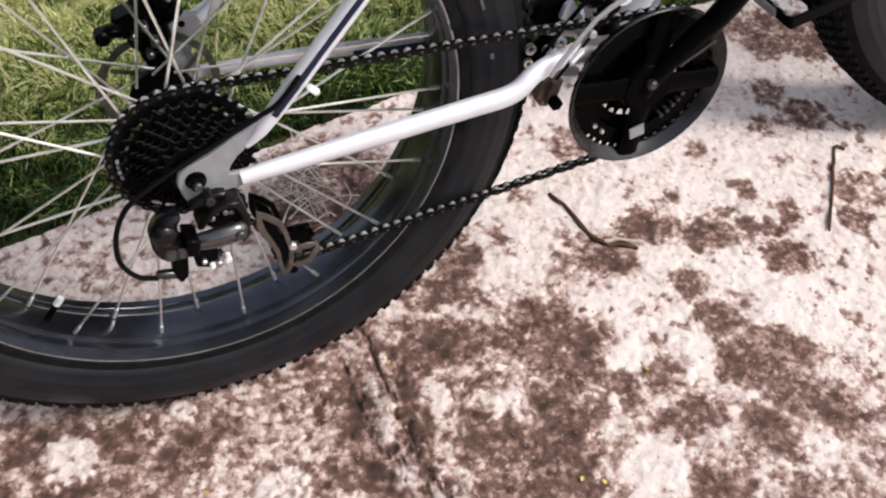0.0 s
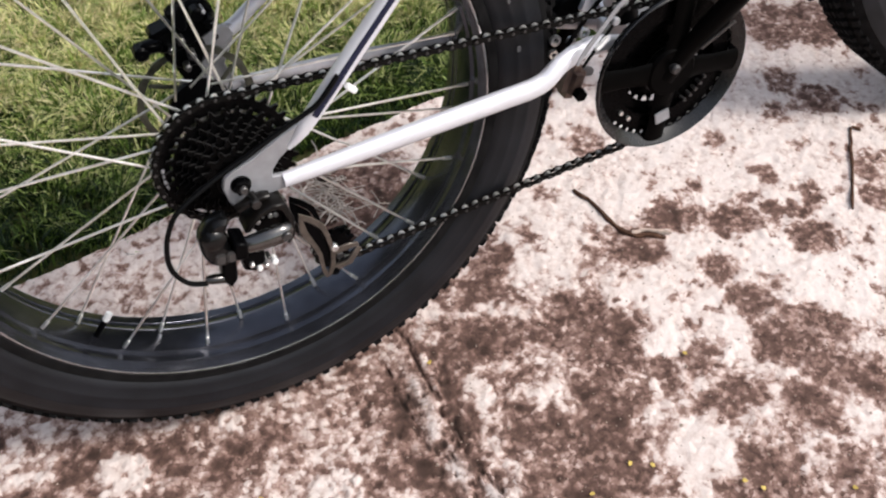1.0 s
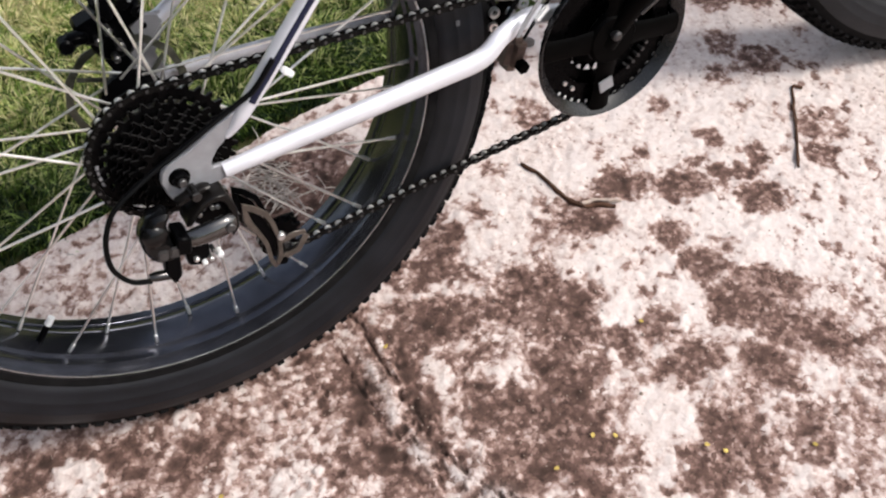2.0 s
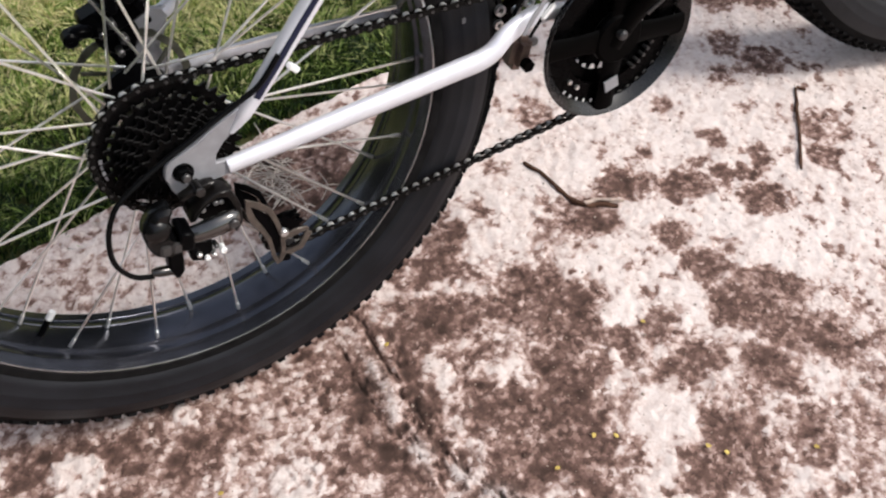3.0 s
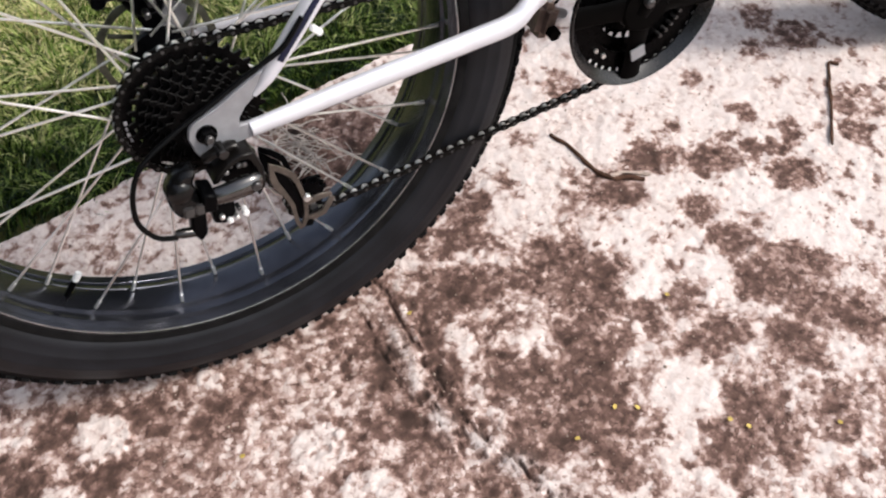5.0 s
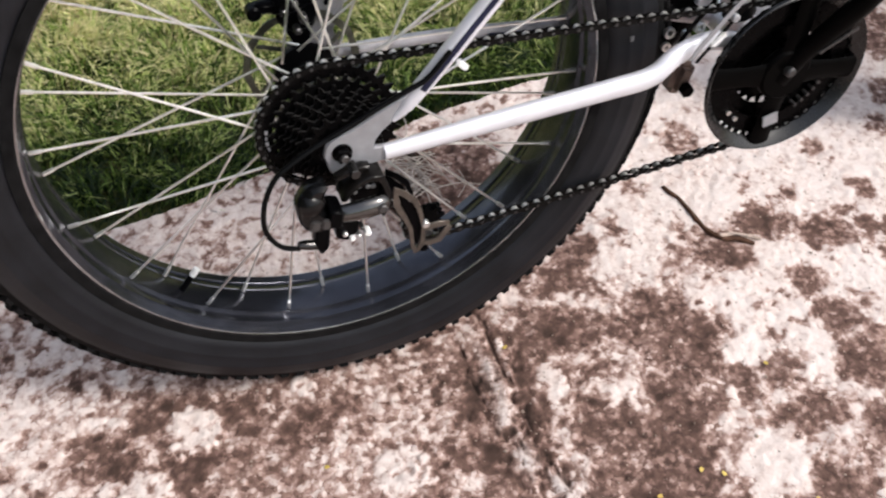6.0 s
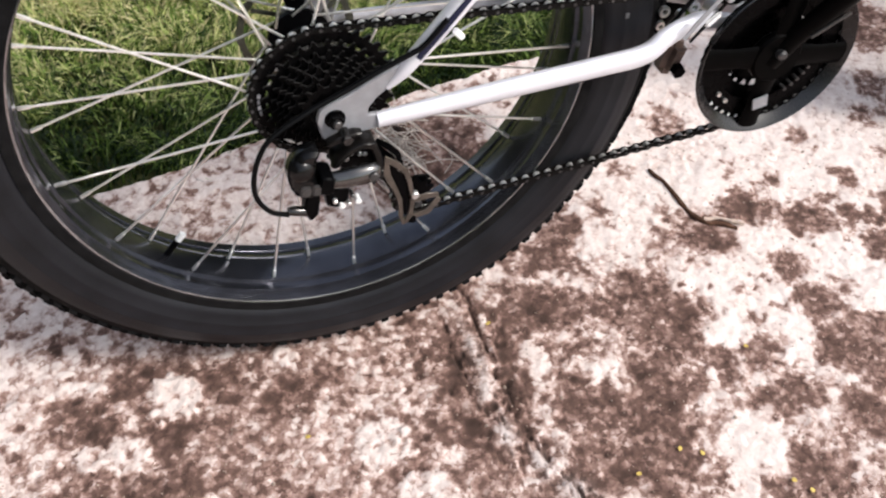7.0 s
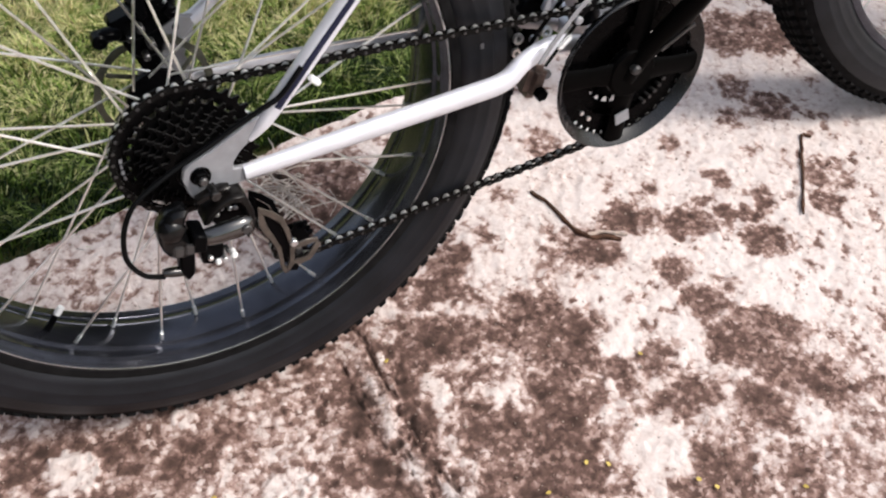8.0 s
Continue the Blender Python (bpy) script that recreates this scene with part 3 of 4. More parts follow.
# ---- the fat-tyred bicycle, leaning slightly on its far side ----
LEAN_DEG = 6.51
AX = (0.0, 0.0, 0.366)          # rear axle
BB = (0.4745, 0.0, 0.335)       # bottom bracket
bike = empty("bicycle", pose(0, 0, 0, -LEAN_DEG, 0, 0), "silver fat-tyred mountain bicycle with black rims, leaning on the slab", "bicycle")


def obj(name, vf, mat, parent, label="", smooth=True):
    return shape(name, vf[0], vf[1], mat, parent, label, smooth)


SIDE = [(0.283, 0.040), (0.288, 0.0465), (0.2925, 0.0485), (0.2945, 0.0494), (0.2965, 0.0496), (0.3060, 0.0518), (0.3075, 0.0525), (0.3090, 0.0523), (0.3200, 0.0530), (0.3215, 0.0534), (0.3230, 0.0528), (0.3310, 0.0513), (0.3400, 0.0475)]
TYRE_PROFILE = [(r, -y) for r, y in SIDE] + [(0.3400, 0.0)] + SIDE[::-1] + [(0.280, 0.0)]
# the tread's own band, under the blocks
BAND_PROFILE = [(0.3390, -0.0478), (0.3490, -0.0415), (0.3560, -0.0325), (0.3605, -0.018), (0.362, 0.0), (0.3605, 0.018), (0.3560, 0.0325), (0.3490, 0.0415), (0.3390, 0.0478), (0.3380, 0.0)]
RIM_IN = [(0.2742, 0.0450), (0.2736, 0.0420), (0.2726, 0.0330), (0.2736, 0.0318), (0.2736, 0.0300), (0.2722, 0.0288), (0.2702, 0.0200), (0.2712, 0.0190), (0.2712, 0.0176), (0.2698, 0.0166), (0.2686, 0.0090), (0.2682, 0.0)]
RIM_PROFILE = [(0.2865, -0.0470), (0.2865, -0.0440), (0.278, -0.040), (0.2765, 0.0), (0.278, 0.040), (0.2865, 0.0440), (0.2865, 0.0470), (0.279, 0.0475)] + RIM_IN + [(0.2690, -0.012), (0.2696, -0.0165), (0.2689, -0.0176), (0.2692, -0.0190), (0.2702, -0.0205), (0.2714, -0.0290), (0.2708, -0.0305), (0.2712, -0.0325), (0.2722, -0.0340), (0.2734, -0.041), (0.2748, -0.0452), (0.279, -0.0475)]


def knob(sx, sy, sz):
    """A tapered tread block, its foot at z 0."""
    t = 0.78
    v = [(-sx, -sy, 0), (sx, -sy, 0), (sx, sy, 0), (-sx, sy, 0), (-sx * t, -sy * t, sz), (sx * t, -sy * t, sz), (sx * t, sy * t, sz), (-sx * t, sy * t, sz)]
    f = [(0, 1, 5, 4), (1, 2, 6, 5), (2, 3, 7, 6), (3, 0, 4, 7), (4, 5, 6, 7), (3, 2, 1, 0)]
    return v, f


def on_tyre(w, r, y, tilt, centre):
    """A pose on the tyre at angle w: x along the tread, y across, z outward, tilted towards the sidewall."""
    c = Vector(centre)
    out = Vector((math.cos(w), 0, math.sin(w)))
    across = Vector((0, 1, 0))
    z = (out * math.cos(tilt) + across * math.sin(tilt)).normalized()
    x = Vector((-math.sin(w), 0, math.cos(w)))
    y_ = z.cross(x)
    m = Matrix((x, y_, z)).transposed().to_4x4()
    m.translation = c + out * r + across * y
    return m


KNOB_MESH = None


def tyre(name, centre, parent, label):
    global KNOB_MESH
    t = obj(name, lathe(TYRE_PROFILE, centre, 144), RUBBER, parent, label)
    n = 124
    bits = []
    for i in range(n):
        w = 2 * math.pi * i / n
        for k, y in enumerate((-0.024, -0.008, 0.008, 0.024, 0.040)):
            m = on_tyre(w + (0.5 if k % 2 else 0) * 2 * math.pi / n, 0.361 if abs(y) < 0.03 else 0.3545, y, 0.0 if abs(y) < 0.03 else 0.75, centre)
            v, f = knob(0.0054, 0.0052, 0.0055)
            bits.append(([m @ Vector(q) for q in v], f))
    tread = obj("tread", join(*bits), TREAD, t, "", False)
    obj("tread_band", lathe(BAND_PROFILE, centre, 144), TREAD, t, "dull black tread band")
    tagged(tread, kind="stuff")
    if KNOB_MESH is None:
        KNOB_MESH = bpy.data.meshes.new("tread_block")
        v, f = knob(0.0052, 0.0052, 0.0050)
        KNOB_MESH.from_pydata(v, [], f)
        KNOB_MESH.materials.append(TREAD)
    for i in range(n):
        k = new("tread_block", KNOB_MESH)
        k.parent = t
        k.matrix_basis = on_tyre(2 * math.pi * i / n, 0.3535 - 0.002 * (i % 2), -0.0355 - 0.0015 * (i % 2), -0.76, centre)
    return t


tyre("rear_tyre", AX, bike, "wide black rubber tyre with knobbly tread")
rt = bpy.data.objects["rear_tyre"]
for w, r, ln, hh in ((0.10, 0.3085, 0.006, 0.0045), (0.36, 0.3085, 0.010, 0.003), (0.42, 0.3085, 0.008, 0.003), (0.30, 0.3085, 0.012, 0.003)):
    part("sidewall_print", block((hh, 0.0012, ln), pose(r * math.cos(w), -0.0533, AX[2] + r * math.sin(w), 0, -math.degrees(w), 0), 0.0003, 1), PRINT, rt, "small grey printed mark")
rear_rim = obj("rear_rim", lathe(RIM_PROFILE, AX, 144), RIM, bike, "deep glossy black wheel rim")

obj("rim_flange", lathe([(0.2748, -0.0462), (0.2768, -0.0480), (0.2868, -0.0476), (0.2868, -0.0440), (0.2770, -0.0440)], AX, 144), TREAD, rear_rim, "dull black rim flange")
obj("rim_lip", lathe([(0.2744 + 0.0012 * math.cos(w), -0.0464 + 0.0012 * math.sin(w)) for w in np.linspace(0, 2 * math.pi, 8, endpoint=False)], AX, 144), LIP, rear_rim, "thin polished rim lip")


def spokes(centre, rim, phase, hub_r, y_right, y_left):
    """36 laced spokes, each with its nipple."""
    for i in range(36):
        w = radians(phase + 10 * i)
        right = i % 2 == 0
        ny = -0.014 if right else 0.014
        lead = -1 if (i // 2) % 2 else 1
        hw = w + lead * radians(56)
        r0 = hub_r
        a = Vector((centre[0] + r0 * math.cos(hw), centre[1] + (y_right if right else y_left) + (0.003 if (i // 2) % 2 else -0.003), centre[2] + r0 * math.sin(hw)))
        b = Vector((centre[0] + 0.268 * math.cos(w), centre[1] + ny, centre[2] + 0.268 * math.sin(w)))
        s = obj("spoke", tube([a, b], 0.00142, 6), SPOKE, rim)
        d = (a - b).normalized()
        obj("nipple", tube([b, b + d * 0.011], 0.0023, 6), SPOKE, rim)


spokes(AX, rear_rim, -84.5, 0.030, -0.0365, 0.050)

# valve
vd = Vector((math.cos(radians(-130.5)), 0, math.sin(radians(-130.5))))
vo = Vector(AX)
valve = obj("valve", tube([vo + vd * 0.268, vo + vd * 0.246], 0.0035, 10), BLACK, rear_rim, "black rubber valve stem")
obj("valve_cap", tube([vo + vd * 0.246, vo + vd * 0.236], 0.0038, 10), WHITE, rear_rim, "white valve cap")

# hub and axle
hub = obj("rear_hub", lathe([(0.009, -0.075), (0.017, -0.075), (0.017, -0.0405), (0.034, -0.0395), (0.034, -0.0345), (0.020, -0.028), (0.018, 0.044), (0.033, 0.048), (0.033, 0.053), (0.022, 0.056), (0.022, 0.066), (0.009, 0.070)], AX, 36), BLACK, bike, "black wheel hub")
obj("axle_nut", join(disc(0.0080, -0.094, -0.086, AX, 6, 0.001), disc(0.0098, -0.0875, -0.0855, AX, 24, 0.0005)), BLACK, bike, "dark steel axle nut")
obj("axle_end", disc(0.0042, -0.098, -0.093, AX, 16, 0.001), DULL, bike)

# brake disc
obj("brake_disc", ring([(0.060 * math.cos(w) * (1 + 0.015 * math.cos(12 * w)), 0.060 * math.sin(w) * (1 + 0.015 * math.cos(12 * w))) for w in np.linspace(0, 2 * math.pi, 120, endpoint=False)], round_rows(0.0525, 120), 0.070, 0.0715, AX), DISC, bike, "thin grey steel brake disc")
for w in np.arange(6) * math.pi / 3:
    obj("disc_arm", tube([(AX[0] + 0.018 * math.cos(w), 0.071, AX[2] + 0.018 * math.sin(w)), (AX[0] + 0.050 * math.cos(w + 0.5), 0.071, AX[2] + 0.054 * math.sin(w + 0.5))], 0.0026, 6, flat=0.3), DISC, bike)

# cassette
cogs = [(34, 0.0687), (28, 0.0566), (24, 0.0485), (22, 0.0445), (20, 0.0404), (18, 0.0364), (15, 0.0304)]
COG_Y = -0.042
for i, (teeth, r) in enumerate(cogs):
    y = COG_Y - 0.0052 * i
    rows = toothed(teeth, r - 0.0034, r + 0.0026)
    c = obj("sprocket", ring(rows, round_rows(max(r - 0.014, 0.016), len(rows)), y - 0.0016, y - 0.0010, AX), SPROCKET, bike, "", False)
    # lighter band behind each black face paints the light caught by the teeth
    obj("tooth_band", ring(rows, round_rows(max(r - 0.010, 0.016), len(rows)), y - 0.0010, y + 0.0016, AX), TOOTH_GLINT, c, "grey tooth edges coloured as catching the light", False)
obj("freewheel_body", disc(0.020, -0.080, -0.038, AX, 30, 0.001), COG, bike)

# pale bars on the largest sprocket's face, painting chain pins that catch light
big = bpy.data.objects["sprocket"]
for k, w in enumerate((-131, -126, -121, -116, -111, 172, 178, 184, 190)):
    a = radians(w)
    part("lit_pin_bar", block((0.0046, 0.0008, 0.0022 + 0.0010 * (k % 2)), pose(AX[0] + 0.0612 * math.cos(a), COG_Y - 0.0019, AX[2] + 0.0612 * math.sin(a), 0, -w + 90, 0), 0.0002, 1), WHITE if k < 5 else GREY_ALLOY, big)

# ---- frame ----
obj("chainstay", tube([(0.040, -0.084, 0.354, 0.0085), (0.16, -0.083, 0.3595, 0.0105), (0.27, -0.080, 0.3625, 0.0112), (0.318, -0.079, 0.366, 0.0115), (0.345, -0.075, 0.380, 0.011), (0.385, -0.064, 0.382, 0.011), (0.452, -0.040, 0.352, 0.011)], 0.01, 14, 8, flat=0.75), SILVER, bike, "bright silver painted tube")
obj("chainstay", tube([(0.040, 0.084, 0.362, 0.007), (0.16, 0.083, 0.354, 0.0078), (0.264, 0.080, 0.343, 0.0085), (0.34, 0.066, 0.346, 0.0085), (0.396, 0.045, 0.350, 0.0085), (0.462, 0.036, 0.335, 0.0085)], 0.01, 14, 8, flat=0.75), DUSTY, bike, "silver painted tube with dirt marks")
far_stay = bpy.data.objects["chainstay.001"]
obj("stripe", tube([(0.205, 0.0755, 0.3465), (0.262, 0.0735, 0.3405), (0.335, 0.060, 0.3425)], 0.0032, 8, 6, flat=0.6), STRIPE, far_stay, "dark blue stripe")
ss = obj("seatstay", tube([(0.050, -0.0845, 0.389, 0.0030), (0.060, -0.085, 0.398, 0.0055), (0.072, -0.085, 0.411, 0.0078), (0.115, -0.084, 0.4575, 0.009), (0.21, -0.078, 0.559, 0.009), (0.30, -0.060, 0.66, 0.009), (0.36, -0.035, 0.75, 0.009)], 0.01, 14, 8), SILVER, bike, "silver tube with a dark blue stripe")
obj("stripe", tube([(0.078, -0.0920, 0.419), (0.115, -0.0915, 0.4595), (0.21, -0.0855, 0.561), (0.30, -0.0675, 0.662)], 0.0036, 8, 8, flat=0.45), STRIPE, ss, "dark blue stripe")
obj("seatstay", tube([(0.038, 0.086, 0.424, 0.007), (0.052, 0.086, 0.424, 0.008), (0.075, 0.086, 0.440, 0.0072), (0.126, 0.086, 0.477, 0.0076), (0.22, 0.078, 0.565, 0.008), (0.31, 0.060, 0.66, 0.009), (0.36, 0.035, 0.75, 0.009)], 0.01, 14, 8), SILVER, bike, "silver tube beside the brake")
obj("seat_tube", tube([(0.4745, 0, 0.335), (0.44, 0, 0.45), (0.36, 0, 0.76)], 0.0172, 20, 4), SILVER, bike)
obj("down_tube", tube([(0.4745, 0, 0.335), (0.570, 0, 0.475), (0.90, 0, 0.90)], 0.0165, 20, 4), SILVER, bike)
obj("stripe", tube([(0.497, -0.0145, 0.357), (0.586, -0.0145, 0.476), (0.90, -0.0145, 0.876)], 0.0048, 8, 3, flat=0.5), LILAC, bike, "dull lilac stripe")
obj("top_tube", tube([(0.37, 0, 0.72), (0.92, 0, 0.86)], 0.019, 20, 4), SILVER, bike)
obj("head_tube", tube([(0.955, 0, 0.76), (0.915, 0, 0.90)], 0.022, 20, 4), SILVER, bike)
obj("bottom_bracket", disc(0.021, -0.050, 0.050, BB, 28, 0.002), SILVER, bike)
part("dropout", plate([(-0.017, 0.366), (-0.014, 0.376), (-0.006, 0.382), (0.013, 0.388), (0.046, 0.405), (0.064, 0.413), (0.078, 0.403), (0.052, 0.389), (0.040, 0.380), (0.032, 0.370), (0.031, 0.363), (0.044, 0.362), (0.044, 0.346), (0.028, 0.345), (0.012, 0.343), (0.002, 0.334), (-0.006, 0.333), (-0.014, 0.350)], -0.086, -0.080, 0.0012), GREY_ALLOY, bike, "grey painted flat steel end plate")
part("dropout", plate([(-0.017, 0.366), (-0.010, 0.382), (0.020, 0.410), (0.036, 0.430), (0.056, 0.432), (0.050, 0.410), (0.038, 0.390), (0.044, 0.370), (0.044, 0.354), (0.0, 0.346)], 0.080, 0.086, 0.0012), GREY_ALLOY, bike, "grey painted flat steel end plate")
part("cable_stop", block((0.006, 0.006, 0.013), pose(0.1145, -0.094, 0.439, 0, -42, 0), 0.0012), WHITE, bike, "small pale cable stop")

# brake caliper on the far side
cal = part("brake_caliper", plate([(-0.0306, 0.4501), (-0.0076, 0.4570), (0.0085, 0.4731), (0.0269, 0.4745), (0.0375, 0.4616), (0.0338, 0.4409), (0.0177, 0.4340), (-0.0030, 0.4271), (-0.0260, 0.4294)], 0.060, 0.088, 0.004), BLACK, bike, "black mechanical disc brake caliper")
part("caliper_arm", plate([(-0.0444, 0.4469), (-0.0343, 0.4501), (-0.0191, 0.4469), (-0.0214, 0.4363), (-0.0329, 0.4377), (-0.0398, 0.4340)], 0.052, 0.066, 0.003), BLACK, cal)
part("caliper_foot", plate([(-0.0214, 0.4317), (0.0177, 0.4386), (0.0223, 0.4225), (0.0154, 0.4055), (-0.0076, 0.4055), (-0.0177, 0.4156)], 0.064, 0.084, 0.003), BLACK, cal)
part("caliper_foot", plate([(-0.0122, 0.4073), (0.0145, 0.4073), (0.0099, 0.3880), (0.0117, 0.3719), (-0.0076, 0.3719), (-0.0053, 0.3880)], 0.066, 0.080, 0.002), BLACK, cal)
obj("knob", disc(0.0075, 0.050, 0.066, (-0.0416, 0, 0.4404), 14, 0.002), BLACK, cal)
part("lever", plate([(-0.0122, 0.4745), (-0.0039, 0.4818), (0.0053, 0.4782), (0.0071, 0.4570), (0.0007, 0.4524)], 0.050, 0.058, 0.002), BLACK, cal)
for bx, bz, r, m in ((0.0177, 0.4685, 0.0068, BLACK), (0.0283, 0.4570, 0.0066, BLACK), (0.0228, 0.4699, 0.003, GREY_ALLOY), (0.0301, 0.4579, 0.003, GREY_ALLOY), (-0.0030, 0.4455, 0.004, DULL), (-0.0145, 0.4386, 0.0036, DARKMETAL), (0.0039, 0.4271, 0.0044, DULL), (-0.0030, 0.4156, 0.0036, DULL)):
    obj("bolt", disc(r, 0.046, 0.060, (bx, 0, bz), 12, 0.0015), m, cal)
part("caliper_mount", plate([(0.022, 0.442), (0.049, 0.431), (0.054, 0.422), (0.036, 0.404), (0.012, 0.402), (0.004, 0.409), (0.016, 0.420)], 0.078, 0.084, 0.0012), GREY_ALLOY, cal, "grey mounting tab")
obj("mount_hole", disc(0.0035, 0.0765, 0.0785, (0.034, 0, 0.424), 10, 0.0004), BLACK, cal)
part("mount_edge", block((0.026, 0.003, 0.004), pose(0.014, 0.074, 0.410, 0, -28, 0), 0.001), ALLOY, cal, "bright worn edge")
obj("brake_cable", tube([(-0.0094, 0.054, 0.4745, 0.0045), (-0.0002, 0.055, 0.4791, 0.0045), (0.0085, 0.056, 0.4818, 0.0026), (0.075, 0.070, 0.4975, 0.0026), (0.15, 0.080, 0.520, 0.0026), (0.22, 0.078, 0.582, 0.0026)], 0.0026, 8), CABLE, bike, "black brake cable")

# ---- chain, big ring to big sprocket ----
PULLEY_A, PULLEY_B = (0.022, 0.288), (0.088, 0.214)
RING_R, COG_R, PUL_R = 0.0850, 0.0687, 0.0225


def arc(cx, cz, r, a0, a1, y, n):
    return [(cx + r * math.cos(a), y, cz + r * math.sin(a)) for a in np.radians(np.linspace(a0, a1, n))]


def chain():
    y1, y0 = -0.0755, COG_Y
    way = arc(BB[0], BB[2], RING_R, 92, -88, y1, 40)[::-1]
    way = way + arc(AX[0], AX[2], COG_R, 92, 285, y0, 44)
    way += arc(*PULLEY_A, PUL_R, 60, -60, y0, 8)[:1] + arc(*PULLEY_A, PUL_R, 45, -35, y0, 8)
    way += arc(*PULLEY_B, PUL_R, 150, 275, y0 - 0.002, 12)
    way.append(way[0])
    p = np.array(way)
    seg = np.linalg.norm(np.diff(p, axis=0), axis=1)
    s = np.concatenate([[0], np.cumsum(seg)])
    n = 2 * int(round(s[-1] / 0.0127 / 2))
    at = np.linspace(0, s[-1], n, endpoint=False)
    q = np.stack([np.interp(at, s, p[:, k]) for k in range(3)], 1)
    pitch = s[-1] / n
    half = pitch / 2

    def side(y, r, t):
        rows = []
        for cx, s0 in ((half, -1), (-half, 1)):
            for a in np.radians(np.linspace(-100, 100, 5)):
                rows.append((cx + (r * math.cos(a)) * -s0, r * math.sin(a) * -s0))
        rows = rows[:5] + [(0, r * 0.62)] + rows[5:] + [(0, -r * 0.62)]
        k = len(rows)
        v = [(a, y, b) for a, b in rows] + [(a, y + t, b) for a, b in rows]
        f = [tuple(range(k)), tuple(range(2 * k - 1, k - 1, -1))] + [(i, i + k, (i + 1) % k + k, (i + 1) % k) for i in range(k)]
        return v, f

    root = None
    meshes = []
    for wide in (0, 1):
        o = 0.0031 if wide else 0.0020
        v, f = join(side(-o - 0.001, 0.0038, 0.001), side(o, 0.0038, 0.001))
        me = bpy.data.meshes.new("link")
        me.from_pydata(v, [], f)
        me.materials.append(CHAIN)
        meshes.append(me)
    rollers, pins = [], []
    poses = []
    for i in range(n):
        a, b = Vector(q[i]), Vector(q[(i + 1) % n])
        x = (b - a).normalized()
        y = Vector((0, 1, 0))
        z = x.cross(y).normalized()
        y = z.cross(x)
        m = Matrix((x, y, z)).transposed().to_4x4()
        m.translation = (a + b) / 2
        poses.append(m)
        v, f = disc(0.0039, -0.0023, 0.0023, (0, 0, 0), 10)
        v2, f2 = disc(0.0017, -0.0050, 0.0050, (0, 0, 0), 8)
        m2 = m.copy()
        m2.translation = a
        rollers.append(([m2 @ Vector(k) for k in v], f))
        pins.append(([m2 @ Vector(k) for k in v2], f2))
    root = obj("chain", join(*rollers), ROLLER, bike, "dark oiled chain with bright rollers", False)
    obj("rivets", join(*pins), DULL, root, "", False)
    for i, m in enumerate(poses):
        k = new("link", meshes[i % 2])
        k.parent = root
        k.matrix_basis = m


chain()

# ---- chainset ----
def at_bb(y=0):
    return (BB[0], y, BB[2])


# a dished ring, its outer edge nearer the rider
guard_prof = [(0.0940, -0.0890), (0.0940, -0.0862), (0.0925, -0.0845), (0.0840, -0.0775), (0.0820, -0.0775), (0.0818, -0.0790), (0.0832, -0.0800), (0.0914, -0.0894), (0.0928, -0.0900)]
obj("chain_guard", lathe(guard_prof, at_bb(), 96), GLOSS, bike, "glossy black round chain guard")
for teeth, r, y, hole in ((42, 0.0850, -0.0755, 0.060), (34, 0.0687, -0.0680, 0.0470)):
    rows = toothed(teeth, r - 0.0006, r + 0.0004)
    obj("chainring", ring(rows, round_rows(hole, len(rows)), y - 0.0011, y + 0.0011, at_bb()), COG, bike, "black steel chainring", False)
rows = toothed(24, 0.0445, 0.0522)
small = obj("chainring", ring(rows, round_rows(0.0425, len(rows)), -0.0611, -0.0589, at_bb()), COG, bike, "black inner chainring with some teeth coloured as sunlit", False)
obj("chainring_web", ring(round_rows(0.0424, 60), round_rows(0.004, 60), -0.0611, -0.0589, at_bb()), COG, small)
for w in (-60, -52, -44, -36, -28):
    a = radians(w)
    obj("ring_pin", disc(0.0021, -0.0790, -0.070, (BB[0] + 0.0605 * math.cos(a), 0, BB[2] + 0.0605 * math.sin(a)), 8), DULL, bike)
for w in (-142, -130):
    a = radians(w)
    obj("ring_pin", disc(0.0026, -0.0790, -0.070, (BB[0] + 0.0680 * math.cos(a), 0, BB[2] + 0.0680 * math.sin(a)), 8), ALLOY, bike)
# pale blocks low on the rings: sunlight on the teeth, put into colour
for k, w in enumerate((-160, -149, -138, -127, -116)):
    a = radians(w)
    part("lit_tooth", block((0.0100 + 0.003 * (k % 2), 0.0026, 0.0070), pose(BB[0] + 0.0560 * math.cos(a), -0.0640, BB[2] + 0.0560 * math.sin(a), 0, -w, 0), 0.0008, 1), TOOTH, small, "bright tooth block coloured as sunlit")
for w in range(-140, -104, 8):
    a = radians(w)
    part("lit_tooth", block((0.0040, 0.0016, 0.0026), pose(BB[0] + 0.0800 * math.cos(a), -0.0785, BB[2] + 0.0800 * math.sin(a), 0, -w, 0), 0.0005, 1), TOOTH, small)
for w, ln in ((72, 0.009), (62, 0.011)):
    a = radians(w)
    part("printed_mark", block((0.0022, 0.0012, ln), pose(BB[0] + 0.0440 * math.cos(a), -0.0785, BB[2] + 0.0440 * math.sin(a), 0, 24, 0), 0.0003, 1), TOOTH, small, "pale printed bar")
CA = radians(56.4)
arm_dir = Vector((math.cos(CA), 0, math.sin(CA)))
spider = obj("spider", disc(0.030, -0.089, -0.076, BB, 30, 0.003), CRANK, bike, "black chainring spider")
